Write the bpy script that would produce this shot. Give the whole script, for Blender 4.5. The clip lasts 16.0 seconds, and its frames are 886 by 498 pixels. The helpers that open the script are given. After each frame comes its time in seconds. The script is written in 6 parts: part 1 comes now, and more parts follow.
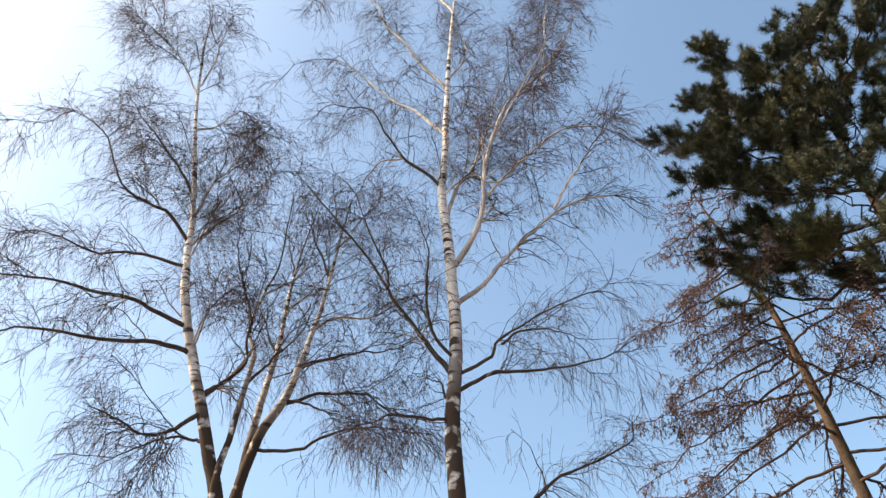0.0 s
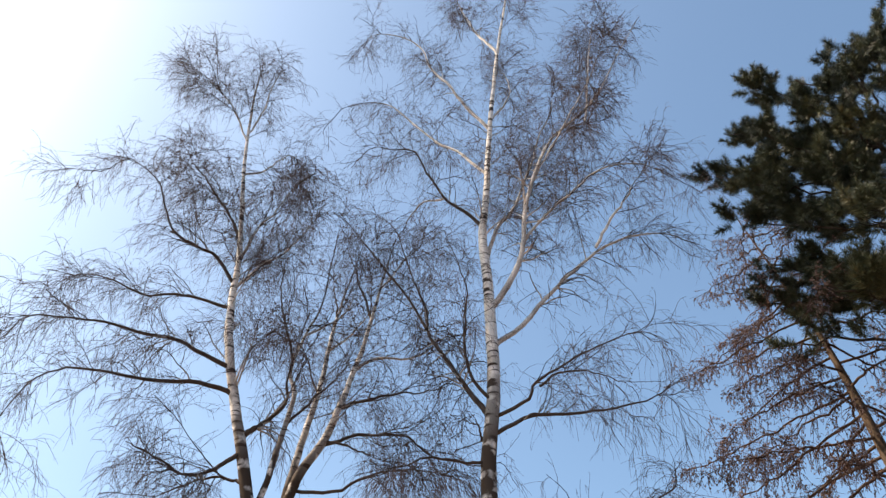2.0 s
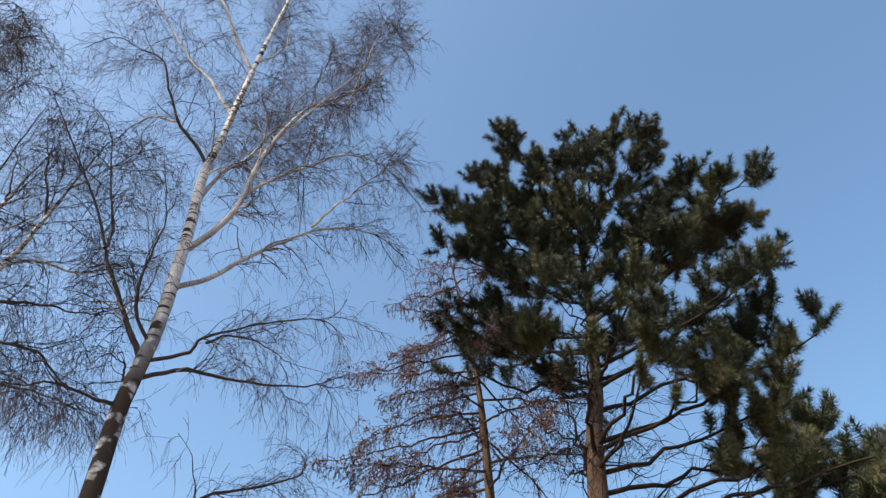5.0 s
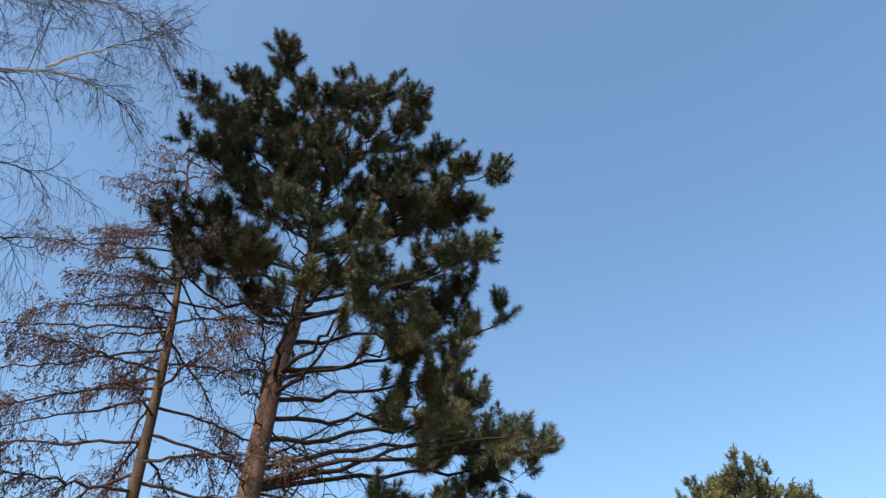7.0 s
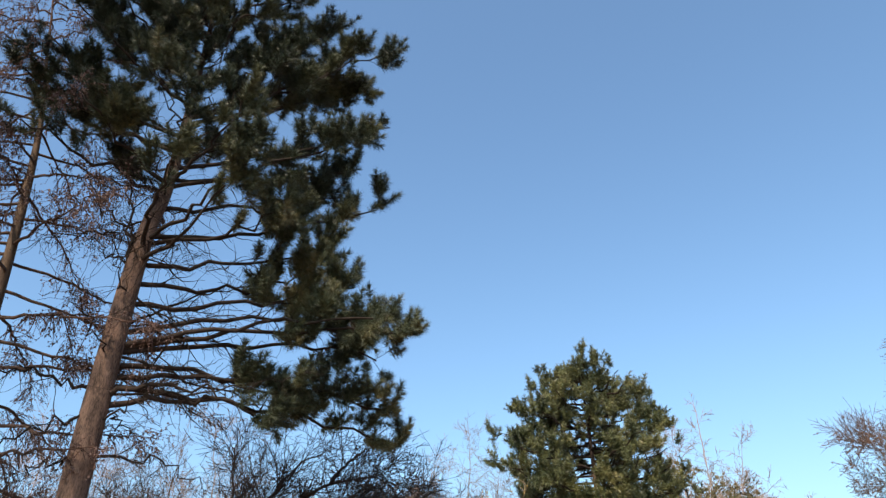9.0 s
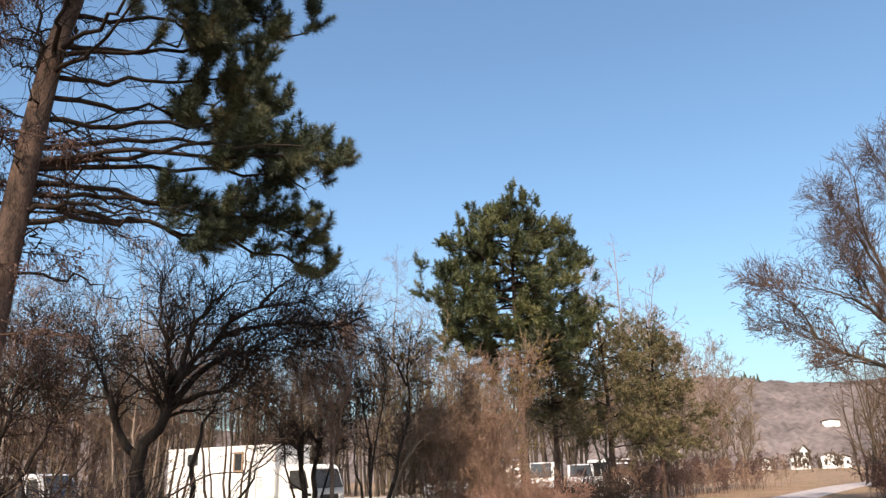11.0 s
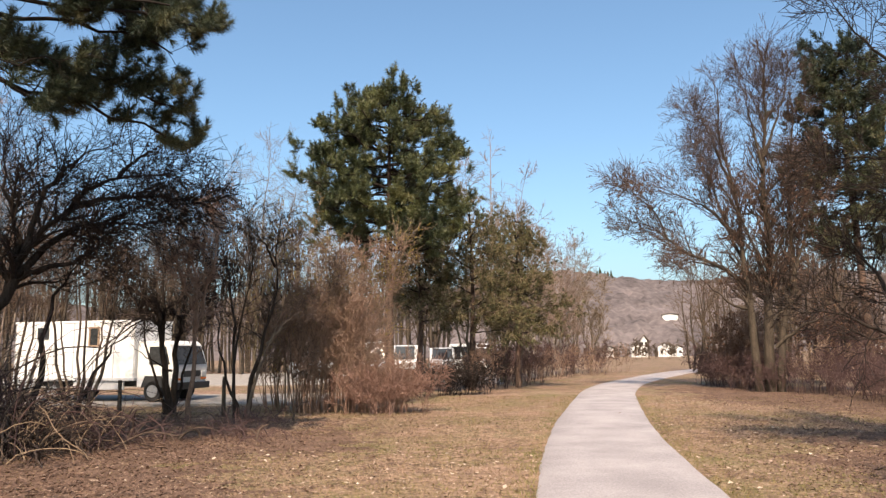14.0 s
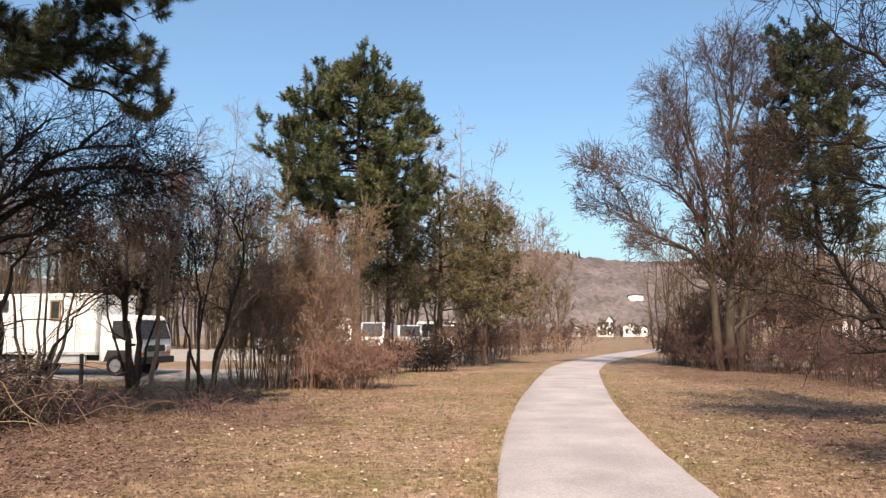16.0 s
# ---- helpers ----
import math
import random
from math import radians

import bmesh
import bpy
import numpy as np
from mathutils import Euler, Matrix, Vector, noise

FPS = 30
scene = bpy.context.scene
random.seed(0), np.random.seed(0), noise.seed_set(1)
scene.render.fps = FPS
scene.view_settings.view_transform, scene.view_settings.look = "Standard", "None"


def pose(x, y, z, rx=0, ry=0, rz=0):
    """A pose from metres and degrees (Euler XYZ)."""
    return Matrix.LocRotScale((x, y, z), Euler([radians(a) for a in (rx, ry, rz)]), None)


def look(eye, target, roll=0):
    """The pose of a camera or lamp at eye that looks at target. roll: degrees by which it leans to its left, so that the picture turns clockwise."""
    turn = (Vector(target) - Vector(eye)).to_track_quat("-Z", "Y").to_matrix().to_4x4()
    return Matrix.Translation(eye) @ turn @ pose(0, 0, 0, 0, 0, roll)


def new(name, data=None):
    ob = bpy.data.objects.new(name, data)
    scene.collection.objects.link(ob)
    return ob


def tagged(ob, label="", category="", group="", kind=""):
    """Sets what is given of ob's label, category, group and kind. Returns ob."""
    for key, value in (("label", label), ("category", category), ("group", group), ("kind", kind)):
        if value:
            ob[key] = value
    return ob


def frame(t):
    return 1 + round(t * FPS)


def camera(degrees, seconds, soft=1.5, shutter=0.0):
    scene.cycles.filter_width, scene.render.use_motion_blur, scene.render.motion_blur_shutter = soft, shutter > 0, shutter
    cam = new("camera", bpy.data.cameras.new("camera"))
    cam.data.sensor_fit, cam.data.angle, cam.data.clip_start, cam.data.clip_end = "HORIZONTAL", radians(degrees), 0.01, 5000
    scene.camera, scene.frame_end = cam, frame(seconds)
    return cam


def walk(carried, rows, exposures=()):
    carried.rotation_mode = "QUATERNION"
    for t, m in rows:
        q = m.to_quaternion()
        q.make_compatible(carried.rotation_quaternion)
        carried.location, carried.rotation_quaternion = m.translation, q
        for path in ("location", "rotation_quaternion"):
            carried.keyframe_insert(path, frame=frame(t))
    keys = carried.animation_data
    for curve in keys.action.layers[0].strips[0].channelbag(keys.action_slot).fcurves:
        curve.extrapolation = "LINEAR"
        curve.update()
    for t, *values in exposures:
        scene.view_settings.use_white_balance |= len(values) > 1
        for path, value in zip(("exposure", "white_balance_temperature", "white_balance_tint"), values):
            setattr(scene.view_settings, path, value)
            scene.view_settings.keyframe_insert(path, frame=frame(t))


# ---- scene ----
cam = camera(61.5, 16.0, soft=1.4)
# seconds, place in metres, heading to the left of +y, upward pitch, raise of the right side, in degrees
ROWS = [
    (0.0, -0.20, -0.22, 1.66, 79.11, 44.39, -4.51),
    (0.5, -0.16, -0.20, 1.66, 84.81, 45.66, -2.67),
    (1.0, -0.12, -0.02, 1.66, 87.05, 46.73, -0.80),
    (1.5, -0.10, 0.11, 1.67, 87.25, 47.00, -0.01),
    (2.0, -0.10, 0.15, 1.69, 85.70, 47.36, -0.26),
    (2.5, -0.11, 0.18, 1.71, 83.19, 47.88, -0.62),
    (3.0, -0.12, 0.22, 1.73, 79.48, 48.41, -1.10),
    (3.2, -0.13, 0.24, 1.74, 77.81, 48.50, -1.33),
    (5.3, -0.14, 0.32, 1.82, 50.82, 43.90, -2.22),
    (5.5, -0.14, 0.29, 1.81, 47.72, 43.17, -2.37),
    (6.0, -0.14, 0.20, 1.80, 39.90, 41.40, -2.78),
    (6.5, -0.12, 0.11, 1.77, 33.42, 40.18, -2.57),
    (7.0, -0.11, 0.02, 1.73, 27.62, 38.83, -2.10),
    (7.5, -0.09, -0.03, 1.71, 23.54, 37.18, -2.01),
    (8.0, -0.07, -0.08, 1.69, 20.43, 34.92, -2.19),
    (8.5, -0.07, -0.09, 1.68, 18.45, 32.57, -2.55),
    (9.0, -0.06, -0.09, 1.67, 16.97, 29.60, -2.64),
    (9.5, -0.06, -0.10, 1.65, 15.99, 26.26, -2.63),
    (9.7, -0.06, -0.10, 1.65, 15.58, 24.85, -2.48),
    (11.8, -0.05, -0.02, 1.64, 9.38, 13.13, -1.68),
    (12.0, -0.06, -0.02, 1.65, 8.75, 12.38, -1.57),
    (12.5, -0.06, -0.02, 1.65, 7.22, 10.82, -1.33),
    (13.0, -0.05, -0.00, 1.64, 5.52, 9.54, -1.05),
    (13.5, -0.04, 0.01, 1.63, 4.00, 8.66, -0.75),
    (14.0, -0.04, 0.01, 1.63, 2.35, 7.94, -0.58),
    (14.5, -0.04, -0.00, 1.61, 1.16, 7.50, -0.46),
    (15.0, -0.02, -0.02, 1.60, 0.42, 7.11, -0.27),
    (15.5, 0.00, -0.01, 1.60, 0.22, 6.69, -0.16),
    (16.0, -0.00, 0.00, 1.60, 0.00, 6.26, 0.00),
]


def aim(x, y, z, yaw, pitch, lean):
    return pose(x, y, z, 90 + pitch, 0, yaw) @ pose(0, 0, 0, 0, 0, lean)


walk(cam, [(t, aim(*r)) for t, *r in ROWS], exposures=[(0.0, 1.29, 7200, 0.0), (0.7, 1.24, 7050, 0.0), (1.5, 1.1, 6850, 0.0), (3.2, 1.02, 6650, 0.0), (5.5, 0.99, 6250, -2.0), (9.5, 0.88, 6150, -1.0), (12.0, 0.74, 6300, 0.0), (16.0, 0.69, 6350, 0.0)])

# ---- world and sun ----
SUN_AZ, SUN_EL = -177.0, 45.5        # azimuth from +y towards +x
world = bpy.data.worlds.new("sky")
scene.world = world
world.use_nodes = True
wn = world.node_tree
sky = wn.nodes.new("ShaderNodeTexSky")
sky.sky_type = "NISHITA"
sky.sun_disc = False
sky.sun_elevation = radians(SUN_EL)
sky.sun_rotation = radians(SUN_AZ)
sky.air_density, sky.dust_density, sky.ozone_density = 1.0, 2.8, 2.8
wn.links.new(sky.outputs[0], wn.nodes["Background"].inputs[0])
wn.nodes["Background"].inputs[1].default_value = 0.14
sun = new("sun", bpy.data.lights.new("sun", "SUN"))
sun.data.energy, sun.data.angle, sun.data.color = 5.0, radians(0.53), (1.0, 0.73, 0.56)
sx, sy = math.sin(radians(SUN_AZ)) * math.cos(radians(SUN_EL)), math.cos(radians(SUN_AZ)) * math.cos(radians(SUN_EL))
sun.matrix_world = look((sx * 100, sy * 100, 100 * math.sin(radians(SUN_EL))), (0, 0, 0))


# ---- materials ----
def material(name, colour, colour2=None, scale=8.0, rough=0.85, metal=0.0, bump=0.0, fine=60.0, spread=0.12, stretch=(1, 1, 1)):
    """A mottled surface: two scales of noise mixing two colours, a random shift for each object, fine bump."""
    m = bpy.data.materials.new(name)
    m.use_nodes = True
    n, l = m.node_tree.nodes, m.node_tree.links
    b = n["Principled BSDF"]
    b.inputs["Roughness"].default_value, b.inputs["Metallic"].default_value = rough, metal
    b.inputs["Specular IOR Level"].default_value = 0.5 if rough < 0.7 else 0.15
    co, mp = n.new("ShaderNodeTexCoord"), n.new("ShaderNodeMapping")
    mp.inputs["Scale"].default_value = stretch
    l.new(co.outputs["Object"], mp.inputs[0])
    big, small = n.new("ShaderNodeTexNoise"), n.new("ShaderNodeTexNoise")
    for tex, s in ((big, scale), (small, fine)):
        l.new(mp.outputs[0], tex.inputs["Vector"])
        tex.inputs["Scale"].default_value, tex.inputs["Detail"].default_value = s, 4
    mean = n.new("ShaderNodeMath")
    mean.operation = "MULTIPLY_ADD"
    l.new(small.outputs[0], mean.inputs[0])
    mean.inputs[1].default_value = 0.5
    half = n.new("ShaderNodeMath")
    half.operation = "MULTIPLY"
    l.new(big.outputs[0], half.inputs[0])
    half.inputs[1].default_value = 0.5
    l.new(half.outputs[0], mean.inputs[2])
    ramp = n.new("ShaderNodeValToRGB")
    ramp.color_ramp.elements[0].position, ramp.color_ramp.elements[1].position = 0.36, 0.64
    ramp.color_ramp.elements[0].color = (*colour, 1)
    ramp.color_ramp.elements[1].color = (*(colour2 or [min(1, c * 1.35) for c in colour]), 1)
    l.new(mean.outputs[0], ramp.inputs[0])
    info, hsv = n.new("ShaderNodeObjectInfo"), n.new("ShaderNodeHueSaturation")
    rng = n.new("ShaderNodeMapRange")
    l.new(info.outputs["Random"], rng.inputs[0])
    rng.inputs[3].default_value, rng.inputs[4].default_value = 1 - spread, 1 + spread
    l.new(rng.outputs[0], hsv.inputs["Value"])
    l.new(ramp.outputs[0], hsv.inputs["Color"])
    l.new(hsv.outputs[0], b.inputs["Base Color"])
    if bump:
        bp = n.new("ShaderNodeBump")
        bp.inputs["Strength"].default_value, bp.inputs["Distance"].default_value = bump, 0.02
        l.new(mean.outputs[0], bp.inputs["Height"])
        l.new(bp.outputs[0], b.inputs["Normal"])
    return m


def bark_material(name, thick, thin, lo, hi, marks=0.0, foot=0.0, middle=None, scale=9.0, stretch=(1, 1, 0.25)):
    """Bark whose colour goes from thin twigs to thick wood by the mesh's girth; marks: share of dark cross bands."""
    m = material(name, thick[0], thick[1], scale=scale, fine=70, bump=0.6, stretch=stretch, rough=0.9)
    n, l = m.node_tree.nodes, m.node_tree.links
    b, hsv = n["Principled BSDF"], n["Hue/Saturation/Value"]
    at = n.new("ShaderNodeAttribute")
    at.attribute_name = "girth"
    twig = n.new("ShaderNodeMapRange")
    l.new(at.outputs["Fac"], twig.inputs[0])
    twig.inputs[1].default_value, twig.inputs[2].default_value = lo * 0.25, lo * 0.7
    thinmix = n.new("ShaderNodeMix")
    thinmix.data_type = "RGBA"
    l.new(twig.outputs[0], thinmix.inputs[0])
    thinmix.inputs[6].default_value = (*thin, 1)
    thinmix.inputs[7].default_value = (*(middle or thin), 1)
    rng = n.new("ShaderNodeMapRange")
    l.new(at.outputs["Fac"], rng.inputs[0])
    rng.inputs[1].default_value, rng.inputs[2].default_value = lo, hi
    mix = n.new("ShaderNodeMix")
    mix.data_type = "RGBA"
    l.new(rng.outputs[0], mix.inputs[0])
    l.new(thinmix.outputs[2], mix.inputs[6])
    l.new(hsv.outputs[0], mix.inputs[7])
    out = mix.outputs[2]
    if marks:
        co, mp, tex, rp = n.new("ShaderNodeTexCoord"), n.new("ShaderNodeMapping"), n.new("ShaderNodeTexNoise"), n.new("ShaderNodeValToRGB")
        mp.inputs["Scale"].default_value = (2.2, 2.2, 13)
        l.new(co.outputs["Object"], mp.inputs[0])
        l.new(mp.outputs[0], tex.inputs["Vector"])
        tex.inputs["Scale"].default_value, tex.inputs["Detail"].default_value = 1.0, 5
        rp.color_ramp.elements[0].position, rp.color_ramp.elements[1].position = marks - 0.05, marks + 0.03
        rp.color_ramp.elements[0].color, rp.color_ramp.elements[1].color = (0.06, 0.05, 0.045, 1), (1, 1, 1, 1)
        l.new(tex.outputs[0], rp.inputs[0])
        mul = n.new("ShaderNodeMix")
        mul.data_type, mul.blend_type = "RGBA", "MULTIPLY"
        mul.inputs[0].default_value = 1.0
        l.new(out, mul.inputs[6])
        l.new(rp.outputs[0], mul.inputs[7])
        out = mul.outputs[2]
    if foot:
        co, sep, low, tex, gate, mul2 = (n.new(k) for k in ("ShaderNodeTexCoord", "ShaderNodeSeparateXYZ", "ShaderNodeMapRange", "ShaderNodeTexNoise", "ShaderNodeMapRange", "ShaderNodeMath"))
        l.new(co.outputs["Object"], sep.inputs[0])
        l.new(sep.outputs[2], low.inputs[0])
        low.inputs[1].default_value, low.inputs[2].default_value, low.inputs[3].default_value, low.inputs[4].default_value = foot - 1.2, foot + 1.0, 1.0, 0.0
        l.new(co.outputs["Object"], tex.inputs["Vector"])
        tex.inputs["Scale"].default_value, tex.inputs["Detail"].default_value = 3.5, 5
        l.new(tex.outputs[0], gate.inputs[0])
        gate.inputs[1].default_value, gate.inputs[2].default_value = 0.36, 0.46
        mul2.operation = "MULTIPLY"
        l.new(low.outputs[0], mul2.inputs[0])
        l.new(gate.outputs[0], mul2.inputs[1])
        rough = n.new("ShaderNodeMix")
        rough.data_type = "RGBA"
        l.new(mul2.outputs[0], rough.inputs[0])
        l.new(out, rough.inputs[6])
        rough.inputs[7].default_value = (0.05, 0.038, 0.03, 1)
        out = rough.outputs[2]
    l.new(out, b.inputs["Base Color"])
    return m


def leaf_material(name, colours, rough=0.6, gloss=0.1):
    """Foliage that varies from piece to piece."""
    m = bpy.data.materials.new(name)
    m.use_nodes = True
    n, l = m.node_tree.nodes, m.node_tree.links
    b = n["Principled BSDF"]
    geo, ramp = n.new("ShaderNodeNewGeometry"), n.new("ShaderNodeValToRGB")
    while len(ramp.color_ramp.elements) < len(colours):
        ramp.color_ramp.elements.new(0.5)
    for i, c in enumerate(colours):
        ramp.color_ramp.elements[i].position = i / (len(colours) - 1)
        ramp.color_ramp.elements[i].color = (*c, 1)
    tone = n.new("ShaderNodeAttribute")
    tone.attribute_name = "tone"
    mean = n.new("ShaderNodeMath")
    mean.operation = "MULTIPLY_ADD"
    l.new(geo.outputs["Random Per Island"], mean.inputs[0])
    mean.inputs[1].default_value = 0.35
    sc = n.new("ShaderNodeMath")
    sc.operation = "MULTIPLY"
    sc.inputs[1].default_value = 0.65
    l.new(tone.outputs["Fac"], sc.inputs[0])
    l.new(sc.outputs[0], mean.inputs[2])
    l.new(mean.outputs[0], ramp.inputs[0])
    l.new(ramp.outputs[0], b.inputs["Base Color"])
    b.inputs["Roughness"].default_value = rough
    b.inputs["Specular IOR Level"].default_value = gloss
    return m


BIRCH = bark_material("birch_bark", ((0.52, 0.50, 0.48), (0.82, 0.81, 0.80)), (0.06, 0.042, 0.041), 0.014, 0.034, marks=0.44, foot=8.7, middle=(0.04, 0.03, 0.028))
BIRCH_LIMB = bark_material("birch_limb_bark", ((0.16, 0.145, 0.14), (0.74, 0.72, 0.71)), (0.07, 0.055, 0.06), 0.008, 0.017, middle=(0.03, 0.023, 0.022), scale=3.0, stretch=(1, 1, 0.5))
# limb bark with the shadow side's darkness put into its colour
BIRCH_SHADED = bark_material("birch_limb_bark_shaded", ((0.03, 0.024, 0.021), (0.085, 0.07, 0.062)), (0.05, 0.036, 0.034), 0.008, 0.03)
PINE_BARK = bark_material("pine_bark", ((0.03, 0.022, 0.018), (0.16, 0.108, 0.083)), (0.022, 0.017, 0.014), 0.03, 0.14)
LARCH_BARK = bark_material("larch_bark", ((0.045, 0.034, 0.027), (0.125, 0.093, 0.068)), (0.06, 0.036, 0.028), 0.006, 0.05)
DARK_BARK = bark_material("dark_bark", ((0.014, 0.011, 0.009), (0.046, 0.036, 0.029)), (0.03, 0.023, 0.02), 0.01, 0.06)
GREY_BARK = bark_material("grey_bark", ((0.07, 0.056, 0.043), (0.16, 0.13, 0.098)), (0.12, 0.085, 0.065), 0.008, 0.05)
BROWN_BARK = bark_material("brown_bark", ((0.03, 0.024, 0.018), (0.10, 0.078, 0.057)), (0.082, 0.058, 0.047), 0.008, 0.05)
RED_BARK = bark_material("red_twig_bark", ((0.125, 0.085, 0.062), (0.24, 0.163, 0.12)), (0.225, 0.15, 0.112), 0.006, 0.03)
RUST_BARK = bark_material("rust_twig_bark", ((0.13, 0.075, 0.055), (0.23, 0.14, 0.10)), (0.23, 0.14, 0.11), 0.006, 0.03)
PURPLE_BARK = bark_material("purple_twig_bark", ((0.04, 0.029, 0.027), (0.085, 0.06, 0.054)), (0.095, 0.059, 0.056), 0.004, 0.03)
OLIVE_BARK = bark_material("olive_twig_bark", ((0.09, 0.075, 0.05), (0.2, 0.165, 0.11)), (0.20, 0.15, 0.105), 0.006, 0.04)
STRAW = bark_material("dry_cane", ((0.18, 0.13, 0.09), (0.36, 0.28, 0.20)), (0.30, 0.215, 0.145), 0.003, 0.02)
PALE_BARK = bark_material("pale_bark", ((0.24, 0.205, 0.175), (0.42, 0.38, 0.34)), (0.24, 0.175, 0.14), 0.012, 0.06)
NEEDLE = leaf_material("pine_needle", [(0.010, 0.016, 0.011), (0.028, 0.039, 0.023), (0.075, 0.082, 0.041), (0.15, 0.118, 0.057)], 0.45, 0.25)
NEEDLE_FAR = leaf_material("yellow_green_needle", [(0.018, 0.027, 0.012), (0.05, 0.062, 0.023), (0.115, 0.12, 0.044), (0.17, 0.15, 0.062)], 0.45, 0.4)
YEW = leaf_material("ivy_green", [(0.032, 0.037, 0.017), (0.07, 0.07, 0.032), (0.13, 0.115, 0.058), (0.20, 0.155, 0.09)])
CONE = leaf_material("larch_cone", [(0.07, 0.048, 0.043), (0.13, 0.092, 0.083), (0.22, 0.165, 0.15)], 0.9)
DRYLEAF = leaf_material("dry_leaf", [(0.17, 0.11, 0.075), (0.36, 0.27, 0.2), (0.62, 0.52, 0.43)], 0.9)
RUST = leaf_material("withered_leaf", [(0.085, 0.05, 0.034), (0.15, 0.09, 0.06), (0.22, 0.14, 0.095)], 0.9)
OLIVE = leaf_material("olive_bud", [(0.13, 0.10, 0.03), (0.24, 0.19, 0.05), (0.30, 0.20, 0.05)], 0.9)
GRASS = leaf_material("dry_grass", [(0.12, 0.125, 0.045), (0.21, 0.17, 0.078), (0.29, 0.198, 0.136), (0.46, 0.35, 0.26)], 0.9)
# litter browns; at the right they also stand in for dappled shade
LITTER_SOIL = material("leaf_litter_soil", (0.075, 0.047, 0.034), (0.20, 0.13, 0.095), scale=2.2, fine=16.0, rough=1.0, bump=0.8, spread=0.0)
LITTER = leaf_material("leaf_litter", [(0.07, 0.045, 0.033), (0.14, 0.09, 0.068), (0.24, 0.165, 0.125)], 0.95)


# ---- building kit ----
def fast_mesh(name, verts, quads=None, tris=None, mat=None, parent=None, attrs=None, smooth=False):
    """One mesh object from arrays of vertices, quads and triangles."""
    me = bpy.data.meshes.new(name)
    verts = np.asarray(verts, dtype=np.float32).reshape(-1, 3)
    q = np.zeros((0, 4), int) if quads is None else np.asarray(quads, dtype=np.int32).reshape(-1, 4)
    t = np.zeros((0, 3), int) if tris is None else np.asarray(tris, dtype=np.int32).reshape(-1, 3)
    me.vertices.add(len(verts))
    me.vertices.foreach_set("co", verts.ravel())
    loops = np.concatenate([q.ravel(), t.ravel()]).astype(np.int32)
    me.loops.add(len(loops))
    me.loops.foreach_set("vertex_index", loops)
    me.polygons.add(len(q) + len(t))
    me.polygons.foreach_set("loop_start", np.concatenate([np.arange(len(q)) * 4, len(q) * 4 + np.arange(len(t)) * 3]).astype(np.int32))
    if smooth:
        me.polygons.foreach_set("use_smooth", np.ones(len(q) + len(t), bool))
    for key, value in (attrs or {}).items():
        a = me.attributes.new(key, "FLOAT", "POINT")
        a.data.foreach_set("value", np.asarray(value, dtype=np.float32).ravel())
    me.update(calc_edges=True)
    if mat:
        me.materials.append(mat)
    ob = new(name, me)
    ob.parent = parent
    return ob


def part(name, bm, mat, parent, label=""):
    """Links a bmesh as one mesh under a thing or part."""
    me = bpy.data.meshes.new(name)
    bm.normal_update()
    bm.to_mesh(me)
    bm.free()
    me.materials.append(mat)
    ob = new(name, me)
    ob.parent = parent
    return tagged(ob, label) if label else ob


def thing(name, x, y, z=0.0, turn=0.0, label="", category="", group="", kind=""):
    ob = new(name)
    ob.empty_display_size = 0.2
    ob.matrix_world = pose(x, y, z, 0, 0, turn)
    return tagged(ob, label, category, group, kind)


def smooth_line(points, n):
    """A soft curve of n points through the given ones (Catmull-Rom)."""
    p = np.asarray(points, float)
    p = np.vstack([2 * p[0] - p[1], p, 2 * p[-1] - p[-2]])
    s = np.linspace(0, len(p) - 3 - 1e-6, n)
    i = s.astype(int)
    f = (s - i)[:, None]
    a, b, c, d = p[i], p[i + 1], p[i + 2], p[i + 3]
    return 0.5 * (2 * b + (c - a) * f + (2 * a - 5 * b + 4 * c - d) * f ** 2 + (3 * b - a - 3 * c + d) * f ** 3)


def tubes(pts, rad, sides):
    """Vertices, quads and girth of tubes along many polylines: pts (m, n, 3), rad (m, n)."""
    pts, rad = np.asarray(pts, float), np.asarray(rad, float)
    m, n, _ = pts.shape
    tan = np.gradient(pts, axis=1)
    tan /= np.linalg.norm(tan, axis=2, keepdims=True) + 1e-9
    ref = np.where(np.abs(tan[:, :1, 2:]) > 0.8, np.array([1.0, 0.17, 0.0]), np.array([0.1, 0.0, 1.0]))
    a = np.cross(tan, np.broadcast_to(ref, tan.shape))
    a /= np.linalg.norm(a, axis=2, keepdims=True) + 1e-9
    b = np.cross(tan, a)
    ang = np.arange(sides) * 2 * np.pi / sides
    ring = a[:, :, None] * np.cos(ang)[:, None] + b[:, :, None] * np.sin(ang)[:, None]
    v = pts[:, :, None] + ring * rad[:, :, None, None]
    base = (np.arange(m)[:, None, None] * n + np.arange(n - 1)[None, :, None]) * sides
    k = np.arange(sides)[None, None]
    k2 = (k + 1) % sides
    q = np.stack([base + k, base + k2, base + sides + k2, base + sides + k], axis=-1)
    return v.reshape(-1, 3), q.reshape(-1, 4), np.repeat(rad.ravel(), sides)


def wood(name, groups, mat, parent, smooth=True):
    """One mesh of several groups of tubes (pts, rad, sides)."""
    vs, qs, gs, off = [], [], [], 0
    for pts, rad, sides in groups:
        v, q, g = tubes(pts, rad, sides)
        vs.append(v), qs.append(q + off), gs.append(g)
        off += len(v)
    return fast_mesh(name, np.vstack(vs), quads=np.vstack(qs), mat=mat, parent=parent, attrs={"girth": np.concatenate(gs)}, smooth=smooth)


